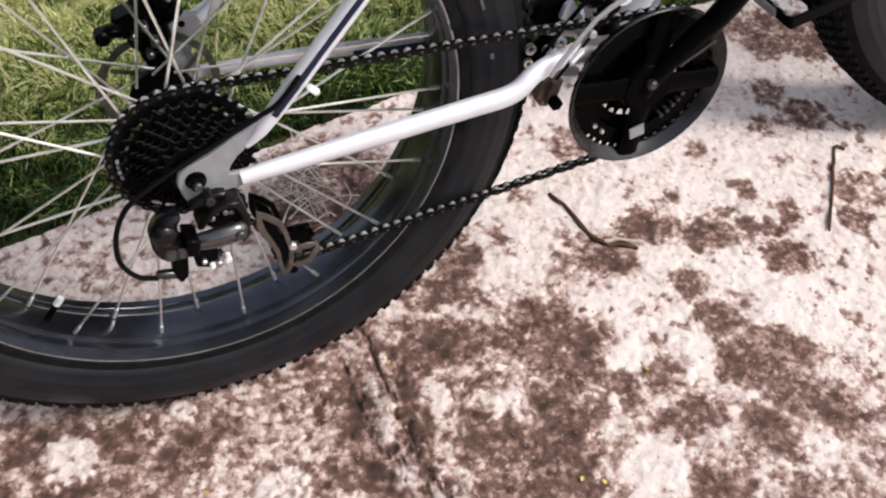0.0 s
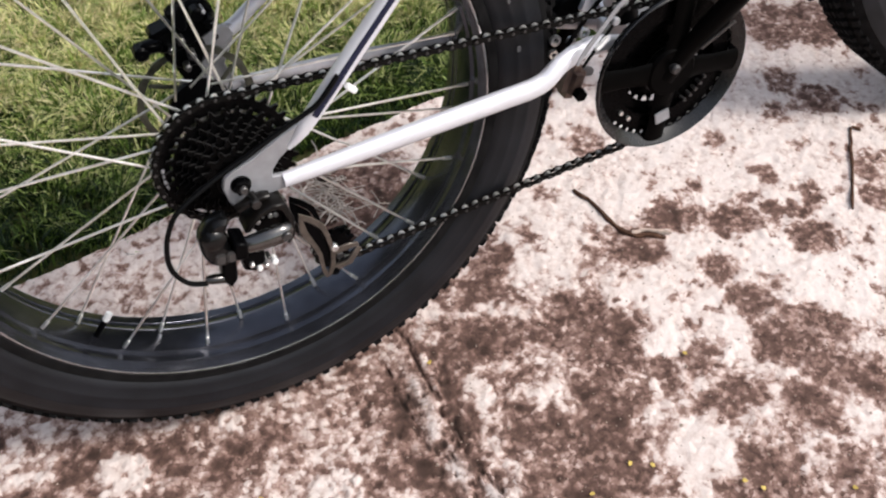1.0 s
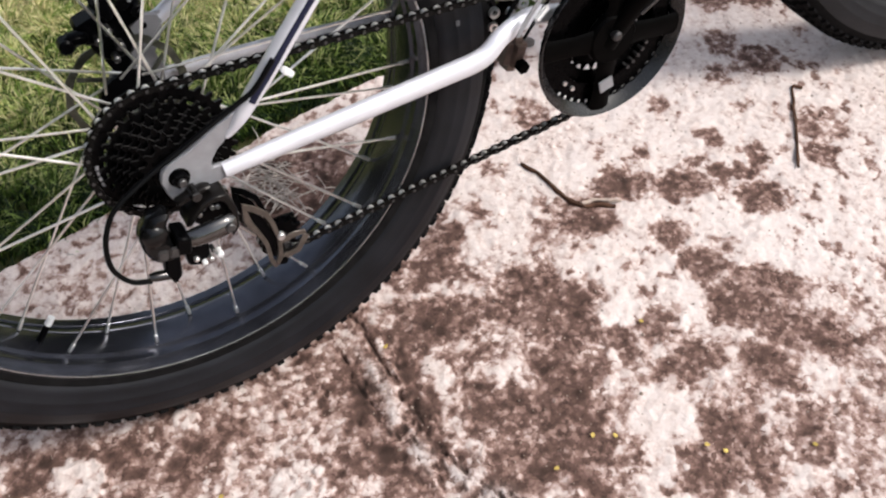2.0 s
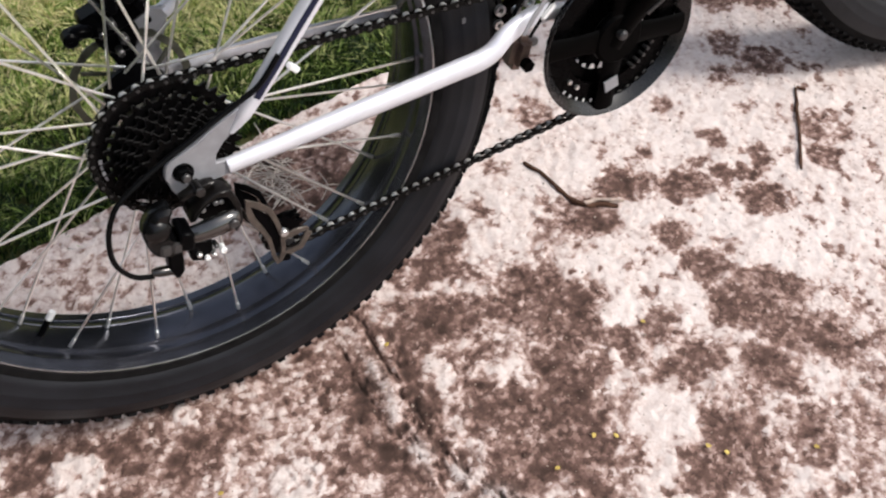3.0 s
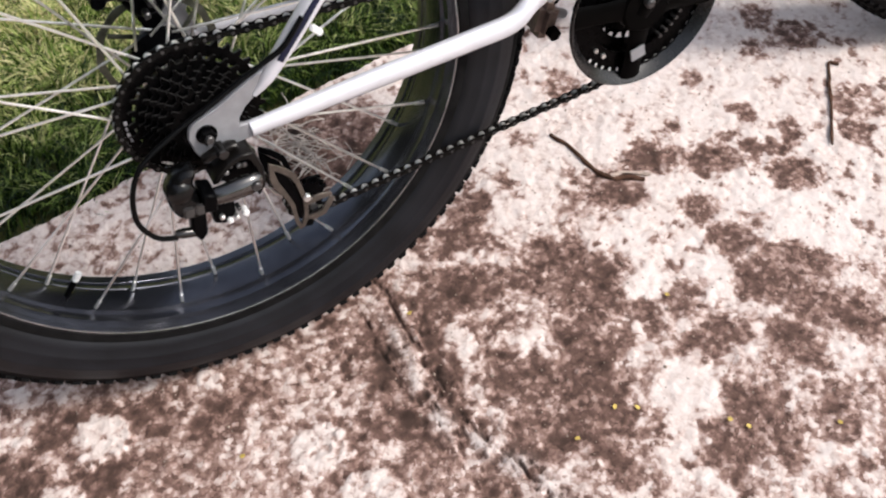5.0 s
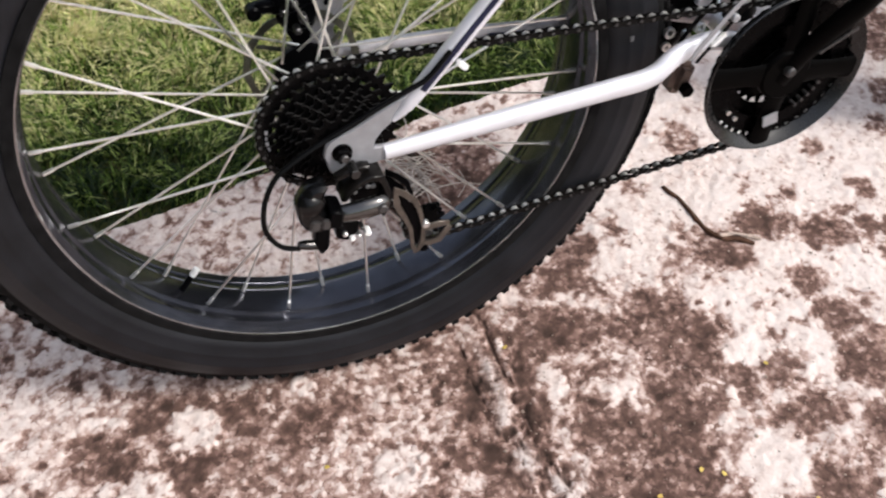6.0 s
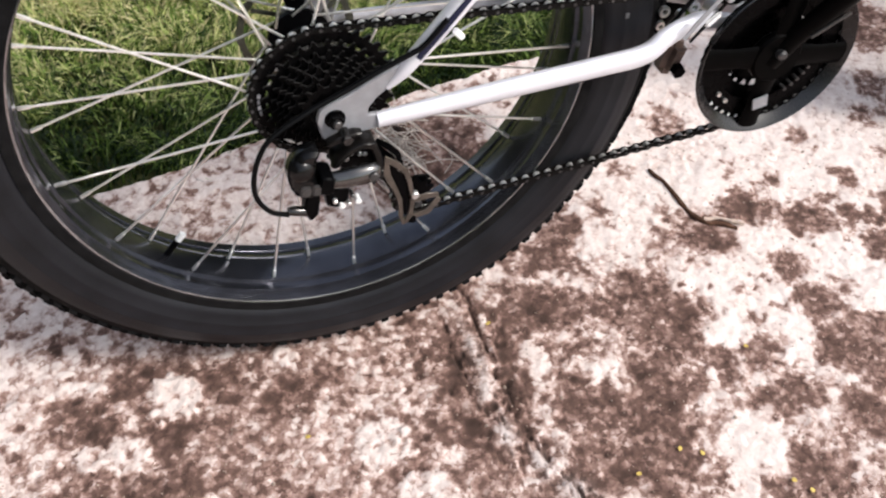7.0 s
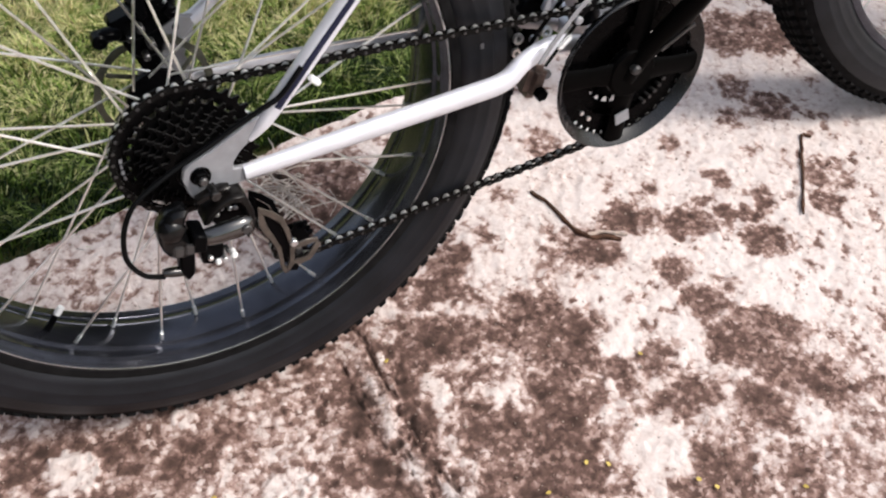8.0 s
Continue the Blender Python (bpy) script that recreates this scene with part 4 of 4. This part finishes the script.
for k in range(4):
    w = radians(-98) + k * math.pi / 2
    c, s = math.cos(w), math.sin(w)
    obj("spider_arm", tube([(BB[0] + 0.012 * c, -0.0845, BB[2] + 0.012 * s, 0.016), (BB[0] + 0.05 * c, -0.0845, BB[2] + 0.05 * s, 0.012), (BB[0] + 0.089 * c, -0.0840, BB[2] + 0.089 * s, 0.0135)], 0.012, 10, 3, flat=0.22), CRANK, spider)
o = Vector(BB)
crank = obj("crank_arm", tube([(BB[0] - 0.006, -0.083, BB[2] - 0.008, 0.013), (BB[0] + arm_dir.x * 0.03, -0.088, BB[2] + arm_dir.z * 0.03, 0.0135), (BB[0] + arm_dir.x * 0.075, -0.100, BB[2] + arm_dir.z * 0.075, 0.0150), (BB[0] + arm_dir.x * 0.11, -0.107, BB[2] + arm_dir.z * 0.11, 0.0160), (BB[0] + arm_dir.x * 0.178, -0.110, BB[2] + arm_dir.z * 0.178, 0.0165)], 0.0145, 14, 6, flat=0.62), CRANK, bike, "black painted crank arm")
# highlight along the arm's edge, modelled as a grey strip
obj("crank_highlight", tube([(0.500, -0.0985, 0.362), (0.531, -0.1085, 0.3915)], 0.0022, 8, 4, flat=0.5), DULL, crank, "grey strip painted as the edge's highlight")
obj("crank_bolt", disc(0.0055, -0.098, -0.084, (BB[0] - 0.001, 0, BB[2] + 0.008), 16, 0.002), DULL, bike, "dull grey crank bolt")
part("label_patch", block((0.018, 0.002, 0.015), pose(0.4665, -0.0905, 0.2815, 0, -12, 0), 0.0006), GREY_ALLOY, bike, "small silver patch")
left = obj("crank_arm", tube([o + Vector((0, 0.075, 0)), o + Vector((0, 0.095, 0)) - arm_dir * 0.10, o + Vector((0, 0.10, 0)) - arm_dir * 0.178], 0.0145, 14, 6, flat=0.62), CRANK, bike, "black painted crank arm")


def pedal(y0, y1, c, tilt):
    """A platform pedal whose spindle runs along y at c (x, z)."""
    ym, ln = (y0 + y1) / 2, abs(y1 - y0)
    m = pose(c[0], ym, c[1], 0, tilt, 0)
    body = part("pedal", block((0.024, ln * 0.9, 0.020), m, 0.006), BLACK, bike, "black pedal with a thin metal cage")
    for s in (-1, 1):
        part("cage_bar", block((0.003, ln, 0.013), m @ pose(0.041 * s, 0, 0), 0.001), BLACK, body)
        part("cage_bar", block((0.082, 0.003, 0.013), m @ pose(0, s * ln * 0.49, 0), 0.001), BLACK, body)
        part("cage_bar", block((0.030, 0.004, 0.008), m @ pose(0.026 * s, ln * 0.1, 0), 0.001), DARKMETAL, body)
        for k in range(5):
            part("cage_tooth", block((0.003, 0.006, 0.004), m @ pose(0.041 * s, (k - 2) * ln * 0.2, 0.008), 0.0006), GREY_ALLOY, body)
    part("pedal_reflector", block((0.003, 0.036, 0.009), m @ pose(0.0435, 0, 0), 0.0006), GREY_ALLOY, body, "dull grey reflector")
    part("pedal_reflector", block((0.003, 0.036, 0.009), m @ pose(-0.0435, 0, 0), 0.0006), GREY_ALLOY, body, "dull grey reflector")
    obj("spindle", disc(0.0085, min(abs(y0), abs(y1)) * (1 if y0 > 0 else -1) - 0.012, min(abs(y0), abs(y1)) * (1 if y0 > 0 else -1) + 0.012, (c[0], 0, c[1]), 12, 0.001), ALLOY, body)


pedal(-0.128, -0.205, (BB[0] + 0.170 * math.cos(CA), BB[2] + 0.170 * math.sin(CA)), -12)
pedal(0.118, 0.195, (BB[0] - 0.170 * math.cos(CA), BB[2] - 0.170 * math.sin(CA)), -12)

# bridge, gusset and stand between the stays
part("bridge_plate", plate([(0.384, 0.369), (0.388, 0.380), (0.398, 0.390), (0.428, 0.400), (0.436, 0.388), (0.424, 0.369), (0.419, 0.363)], 0.016, 0.042, 0.003), BLACK, bike, "black bridge plate")
part("gusset", plate([(0.414, 0.379), (0.420, 0.394), (0.428, 0.399), (0.442, 0.374), (0.440, 0.364)], 0.004, 0.011, 0.001), SILVER, bike, "pale silver gusset")
stand = part("stand_mount", block((0.026, 0.034, 0.042), pose(0.404, 0.004, 0.296, 0, 18, 0), 0.008), RUST, bike, "dull reddish stand bracket")
obj("stand_bolt", disc(0.008, -0.024, -0.014, (0.404, 0, 0.288), 6, 0.001), BLACK, stand)
inv = bike.matrix_world.inverted()
foot_at = inv @ Vector((0.640, 0.330, 0.004))
obj("stand_leg", tube([(0.404, 0.012, 0.285), tuple(inv @ Vector((0.50, 0.19, 0.16))), tuple(foot_at)], 0.008, 12, 5), BLACK, stand, "black stand leg")

# front derailleur
for y in (-0.0895, -0.0620):
    part("front_derailleur_cage", plate([(0.430, 0.457), (0.412, 0.449), (0.397, 0.439), (0.385, 0.426), (0.374, 0.413), (0.363, 0.400), (0.352, 0.383), (0.356, 0.381), (0.367, 0.396), (0.378, 0.409), (0.389, 0.422), (0.400, 0.434), (0.414, 0.443), (0.430, 0.450)], y, y + 0.0012, 0.0002), GREY_ALLOY if y < -0.08 else BLACK, bike, "thin grey steel cage plate")
part("cage_rib", plate([(0.424, 0.446), (0.404, 0.431), (0.392, 0.417), (0.376, 0.398), (0.360, 0.378), (0.363, 0.376), (0.380, 0.396), (0.395, 0.414), (0.407, 0.428), (0.425, 0.442)], -0.0885, -0.0875, 0.0002), BLACK, bike)
part("cage_pad", block((0.020, 0.004, 0.008), pose(0.381, -0.0905, 0.401, 0, -42, 0), 0.002), WHITE, bike, "bright worn cage tip")
obj("cage_screw", disc(0.0045, -0.092, -0.086, (0.396, 0, 0.421), 10, 0.001), GREY_ALLOY, bike)
part("front_derailleur_body", plate([(0.398, 0.465), (0.412, 0.471), (0.424, 0.456), (0.431, 0.447), (0.430, 0.425), (0.415, 0.421), (0.404, 0.432), (0.399, 0.438)], -0.055, -0.020, 0.004), BLACK, bike, "black derailleur linkage")
obj("clamp_band", tube([(0.466, 0, 0.362), (0.447, 0, 0.432), (0.424, 0, 0.510)], 0.0182, 20, 2), BLACK, bike, "black sleeve round the seat tube")
obj("clamp_lug", ring(round_rows(0.0095, 16), round_rows(0.004, 16), -0.048, -0.036, (0.457, 0, 0.424)), WHITE, bike, "pale clamp lug")
obj("clamp_bolt", disc(0.0045, -0.052, -0.036, (0.444, 0, 0.435), 12, 0.001), WHITE, bike, "pale bolt head")
obj("linkage_arm", tube([(0.404, -0.060, 0.487), (0.408, -0.060, 0.470), (0.402, -0.058, 0.456)], 0.0035, 8, 4, flat=0.6), GREY_ALLOY, bike)
obj("linkage_arm", tube([(0.418, -0.056, 0.478), (0.424, -0.056, 0.460), (0.436, -0.050, 0.446)], 0.0035, 8, 4, flat=0.6), DULL, bike)
for cx, cz in ((0.402, 0.457), (0.412, 0.474)):
    obj("linkage_bolt", disc(0.0042, -0.070, -0.056, (cx, 0, cz), 8, 0.001), ALLOY, bike)
obj("shift_cable", tube([(0.392, -0.050, 0.500), (0.393, -0.052, 0.470), (0.400, -0.054, 0.452)], 0.0018, 6, 4), CABLE, bike)
for cx, cz, r in ((0.386, 0.389, 0.0065), (0.371, 0.384, 0.005), (0.352, 0.390, 0.006), (0.350, 0.374, 0.005)):
    obj("cable_guide", ring(round_rows(r, 16), round_rows(r * 0.5, 16), -0.050, -0.046, (cx, 0, cz)), ALLOY, bike, "small bright cable guide")

# rear derailleur
rd = part("rear_derailleur", plate([(-0.0200, 0.3560), (-0.0245, 0.3500), (-0.0290, 0.3400), (-0.0300, 0.3280), (-0.0225, 0.3200), (-0.0238, 0.3060), (-0.0357, 0.3030), (-0.0465, 0.3077), (-0.0530, 0.3224), (-0.0529, 0.3382), (-0.0455, 0.3503), (-0.0351, 0.3580)], -0.119, -0.096, 0.006), GLOSS2, bike, "black rear derailleur with a chromed link and bronze cage")
obj("body_dome", lathe([(0.0005, -0.1235), (0.006, -0.1228), (0.0105, -0.1205), (0.0128, -0.1165), (0.0130, -0.110), (0.0005, -0.110)], (-0.0400, 0, 0.3380), 24), GLOSS2, rd)
for sx, sz in ((-0.039, 0.3160), (-0.028, 0.3150)):
    part("spring_cap", block((0.010, 0.004, 0.012), pose(sx, -0.1195, sz, 0, 12, 0), 0.0015), DULL, rd)
part("joint_block", plate([(-0.024, 0.3310), (-0.011, 0.3260), (-0.014, 0.3070), (-0.027, 0.3100)], -0.1225, -0.095, 0.002), BLACK, rd)
part("screw_housing", plate([(-0.018, 0.3070), (0.004, 0.3010), (0.003, 0.2860), (-0.008, 0.2780), (-0.019, 0.2830)], -0.110, -0.092, 0.002), BLACK, rd)
part("cable_anchor", plate([(-0.038, 0.3030), (-0.024, 0.3010), (-0.027, 0.2770), (-0.035, 0.2690), (-0.041, 0.2810)], -0.112, -0.096, 0.002), BLACK, rd)
obj("barrel", tube([(-0.056, -0.107, 0.2860, 0.0035), (-0.049, -0.107, 0.2840, 0.0050), (-0.036, -0.107, 0.2800, 0.0050)], 0.005, 12, 3), DARKMETAL, rd, "dark cable barrel")
obj("link_arm", tube([(-0.016, -0.111, 0.3165, 0.0085), (-0.004, -0.113, 0.3168, 0.0100), (0.010, -0.114, 0.3180, 0.0108), (0.024, -0.113, 0.3180, 0.0105), (0.031, -0.111, 0.3170, 0.0085)], 0.012, 16, 5, flat=0.75), CHROME, rd, "chromed derailleur link")
obj("link_pivot", disc(0.0048, -0.1235, -0.110, (0.0255, 0, 0.3190), 14, 0.001), DULL, rd)
part("pivot_housing", plate([(-0.010, 0.3240), (-0.005, 0.3330), (0.008, 0.3430), (0.021, 0.3470), (0.033, 0.3450), (0.039, 0.3240), (0.037, 0.3020), (0.029, 0.2930), (0.027, 0.2990), (0.031, 0.3070), (0.032, 0.3240), (0.028, 0.3380), (0.021, 0.3400), (0.011, 0.3370), (0.001, 0.3300), (-0.004, 0.3230)], -0.106, -0.082, 0.0014), SMOKE, rd, "dark bronze pivot housing")
part("pivot_spring", plate([(-0.004, 0.3210), (0.011, 0.3360), (0.022, 0.3400), (0.030, 0.3350), (0.033, 0.3200), (0.030, 0.3020), (0.010, 0.3050)], -0.094, -0.084, 0.001), BLACK, rd)
for sx, sz in ((0.011, 0.3300), (0.006, 0.3240), (0.019, 0.3270), (0.024, 0.3260)):
    obj("spring_pin", disc(0.0026, -0.0965, -0.092, (sx, 0, sz), 8, 0.0006), ALLOY, rd)
part("hanger_link", plate([(-0.012, 0.3480), (0.001, 0.3530), (0.016, 0.3550), (0.024, 0.3520), (0.018, 0.3490), (0.003, 0.3455), (-0.010, 0.3425)], -0.098, -0.088, 0.0015), SMOKE, rd, "dark bronze upper link")
obj("mount_bolt", disc(0.0055, -0.104, -0.086, (0.007, 0, 0.3510), 6, 0.001), DARKMETAL, rd)
for sx, sz, r, m in ((0.0110, 0.2850, 0.0034, WHITE), (-0.0047, 0.2825, 0.0028, WHITE), (0.0022, 0.2840, 0.0024, ALLOY), (-0.0110, 0.2900, 0.0026, ALLOY), (0.0060, 0.2930, 0.0022, DULL)):
    obj("adjusting_screw", disc(r, -0.1145, -0.104, (sx, 0, sz), 12, 0.001), m, rd)
# the cage: two bent strips a side, dark between
for y, mat in ((-0.0700, BRONZE), (-0.0400, BLACK)):
    part("cage_strip", plate([(0.0502, 0.2927), (0.0540, 0.2876), (0.0564, 0.2694), (0.0629, 0.2509), (0.0675, 0.2351), (0.0683, 0.2114), (0.0721, 0.1999), (0.0673, 0.1987), (0.0640, 0.2106), (0.0632, 0.2321), (0.0584, 0.2484), (0.0513, 0.2629), (0.0485, 0.2739)], y - 0.0012, y + 0.0012, 0.0004), mat, rd, "dusty bronze cage plate")
    part("cage_strip", plate([(0.0508, 0.2966), (0.0635, 0.2867), (0.0744, 0.2741), (0.0781, 0.2582), (0.0815, 0.2350), (0.0790, 0.2102), (0.0721, 0.1999), (0.0700, 0.2055), (0.0748, 0.2154), (0.0768, 0.2348), (0.0733, 0.2564), (0.0696, 0.2693), (0.0592, 0.2815), (0.0497, 0.2898)], y - 0.0018, y + 0.0006, 0.0004), mat, rd)
    part("cage_web", plate([(0.0545, 0.2840), (0.0690, 0.2670), (0.0745, 0.2380), (0.0725, 0.2080), (0.0665, 0.2200), (0.0650, 0.2420), (0.0575, 0.2640)], y + 0.0014, y + 0.0026, 0.0003), BLACK, rd)
    part("cage_arm", plate([(0.0790, 0.2330), (0.0958, 0.2345), (0.1073, 0.2325), (0.1085, 0.2273), (0.0956, 0.2265), (0.0800, 0.2255)], y + 0.0002, y + 0.0026, 0.0005), mat, rd)
    part("cage_arm", plate([(0.0770, 0.2100), (0.0940, 0.2110), (0.1060, 0.2270), (0.1110, 0.2220), (0.0980, 0.2050), (0.0780, 0.2020)], y + 0.0004, y + 0.0028, 0.0005), mat, rd)
obj("cage_bolt", disc(0.0042, -0.0745, -0.068, (0.081, 0, 0.238), 12, 0.001), ALLOY, rd, "bright cage bolt")
part("cage_stop", block((0.010, 0.010, 0.008), pose(0.078, -0.068, 0.203, 0, 20, 0), 0.002), BLACK, rd)
for c in (PULLEY_A, PULLEY_B):
    rows = toothed(11, 0.018, 0.024)
    obj("pulley", ring(rows, round_rows(0.006, len(rows)), -0.046, -0.042, (c[0], 0, c[1])), BLACK, rd, "black toothed guide wheel", False)
    obj("pulley_bolt", disc(0.0045, -0.062, -0.040, (c[0], 0, c[1]), 10, 0.001), DULL, rd)

# gear cable looping back into the derailleur
obj("gear_cable", tube([(0.104, -0.094, 0.456), (0.083, -0.0945, 0.434), (0.066, -0.0935, 0.425), (0.040, -0.092, 0.413), (0.012, -0.092, 0.400), (-0.020, -0.094, 0.388), (-0.052, -0.098, 0.374), (-0.068, -0.100, 0.362), (-0.080, -0.102, 0.338), (-0.083, -0.104, 0.310), (-0.072, -0.106, 0.289), (-0.055, -0.107, 0.281)], 0.0026, 8, 8), CABLE, bike, "black cable housing loop")

# spoke reflector
rf = part("wheel_reflector", plate([(0.033, 0.574), (0.032, 0.556), (0.036, 0.549), (0.056, 0.540), (0.089, 0.524), (0.130, 0.510), (0.147, 0.509), (0.154, 0.514), (0.155, 0.524), (0.140, 0.540), (0.100, 0.556), (0.060, 0.571)], 0.010, 0.024, 0.004), WHITE, bike, "white plastic spoke reflector")
part("reflector_clip", plate([(-0.027, 0.578), (-0.021, 0.545), (-0.010, 0.549), (0.012, 0.556), (0.034, 0.558), (0.034, 0.570), (0.005, 0.572)], 0.012, 0.019, 0.002), WHITE, rf)
part("reflector_clip", plate([(0.150, 0.522), (0.160, 0.514), (0.172, 0.500), (0.178, 0.490), (0.190, 0.480), (0.186, 0.473), (0.180, 0.474), (0.172, 0.462), (0.168, 0.470), (0.164, 0.488), (0.150, 0.508)], 0.012, 0.019, 0.002), WHITE, rf)
for cx, cz in ((0.157, 0.511), (0.174, 0.484), (-0.010, 0.562)):
    obj("clip_hole", disc(0.0035, 0.0105, 0.0125, (cx, 0, cz), 12, 0.0004), BLACK, rf)

# ---- front wheel ----
FW = (1.20, 0.10, -9.0, 10.0)
FRONT = bike.matrix_world.inverted() @ pose(FW[0], FW[1], 0.366, -FW[3], 0, FW[2])
tyre("front_tyre", (0, 0, 0), bike, "wide black rubber tyre with knobbly tread").matrix_basis = FRONT
front_rim = obj("front_rim", lathe(RIM_PROFILE, (0, 0, 0), 144), RIM, bike, "deep glossy black wheel rim")
front_rim.matrix_basis = FRONT
spokes((0, 0, 0), front_rim, -80, 0.028, -0.032, 0.032)
hub_f = obj("front_hub", lathe([(0.005, -0.06), (0.014, -0.06), (0.014, -0.036), (0.032, -0.034), (0.032, -0.029), (0.016, -0.024), (0.016, 0.024), (0.032, 0.029), (0.032, 0.034), (0.014, 0.036), (0.014, 0.06), (0.005, 0.06)], (0, 0, 0), 30), BLACK, bike)
hub_f.matrix_basis = FRONT

# ---- twigs on the slab ----
def twig(pts, r, mat, label, rest=-0.0045):
    rs = random.Random(len(pts))
    fine = smooth_path([(x, y, 0.0) for x, y in pts], 3)
    rows = [(x + rs.gauss(0, 0.0006), y + rs.gauss(0, 0.0006), rest + rs.uniform(0, 0.0015), r * rs.uniform(0.7, 1.25)) for x, y, _ in fine]
    ob = obj("twig", tube(rows, r, 7, 5, up=(0, 0, 1)), mat, None, label)
    tagged(ob, label, "twig", "twigs on the slab")
    return ob


# the last two points run beside the pale twig as its shadow
twig([(0.490, 0.118), (0.503, 0.083), (0.505, 0.050), (0.511, 0.027), (0.521, 0.008), (0.541, 0.000), (0.560, -0.013)], 0.0033, TWIG, "dark crooked twig on the stained concrete, its end drawn as the pale twig's shadow")
twig([(0.521, 0.012), (0.546, 0.006), (0.571, -0.011)], 0.0027, PALE_TWIG, "pale split end of a broken twig on concrete", -0.003)
twig([(0.947, 0.043), (0.943, 0.050), (0.935, 0.050), (0.905, 0.012), (0.868, -0.034), (0.828, -0.082)], 0.0023, TWIG, "thin straight brown twig with a knotted end on concrete")


# ---- loose grit on the slab ----
def grit(count=2200):
    rs = np.random.RandomState(12)
    bits = []
    for i in range(count):
        x, y = rs.uniform(-0.55, 1.1), rs.uniform(-0.5, 0.25)
        r = rs.uniform(0.0006, 0.0017) * (1.6 if rs.rand() < 0.06 else 1)
        v = [(x + r * a * rs.uniform(0.7, 1.3), y + r * b * rs.uniform(0.7, 1.3), -0.0055 + r * c) for a, b, c in ((1, 0, 0), (-1, 0, 0), (0, 1, 0), (0, -1, 0), (0, 0, 1.2), (0, 0, -1))]
        f = [(0, 2, 4), (2, 1, 4), (1, 3, 4), (3, 0, 4), (2, 0, 5), (1, 2, 5), (3, 1, 5), (0, 3, 5)]
        bits.append((v, f))
    ob = obj("grit", join(*bits), GRIT, None, "", False)
    tagged(ob, "scattered pale grit and crumbs on the concrete", "grit", "", "stuff")


grit()


# ---- dry straw blown under the bicycle ----
def straw():
    rs = random.Random(9)
    bits = []
    for i in range(60):
        x, y = rs.gauss(0.160, 0.022), rs.gauss(0.245, 0.035)
        a, ln = rs.gauss(-0.9, 0.9), rs.uniform(0.012, 0.042)
        z = rs.uniform(0.0, 0.007)
        p = [(x - ln * math.cos(a), y - ln * math.sin(a), z), (x + rs.gauss(0, 0.007), y + rs.gauss(0, 0.007), z + 0.004), (x + ln * math.cos(a), y + ln * math.sin(a), z)]
        bits.append(tube(p, rs.uniform(0.0006, 0.0013), 4, 3, up=(0, 0, 1)))
    ob = obj("dry_straw", join(*bits), STRAW, None, "", False)
    tagged(ob, "tangle of dry straw lying on the brown stained concrete", "straw", "", "stuff")


straw()


# ---- a few yellow petals on the slab ----
def petals():
    rs = random.Random(21)
    me = bpy.data.meshes.new("petal")
    rows = [(0.0033 * math.cos(w) * (1 + 0.3 * math.cos(w)), 0.0024 * math.sin(w)) for w in np.linspace(0, 2 * math.pi, 8, endpoint=False)]
    n = len(rows)
    me.from_pydata([(x, y, 0.0004 + 40 * x * x) for x, y in rows] + [(x, y, 40 * x * x) for x, y in rows], [], [tuple(range(n)), tuple(range(2 * n - 1, n - 1, -1))] + [(i, i + n, (i + 1) % n + n, (i + 1) % n) for i in range(n)])
    me.materials.append(PETAL)
    for x, y in ((0.33, -0.288), (0.474, -0.186), (0.271, -0.303), (0.45, -0.38), (0.544, -0.423), (0.178, -0.063), (0.436, -0.362), (0.352, -0.302), (-0.071, -0.149)):
        ob = new("petal", me)
        ob.matrix_world = pose(x, y, -0.004, rs.uniform(-15, 15), rs.uniform(-15, 15), rs.uniform(0, 360))
        tagged(ob, "tiny faded yellow petal lying on brown concrete", "petal", "petals on the slab")


petals()
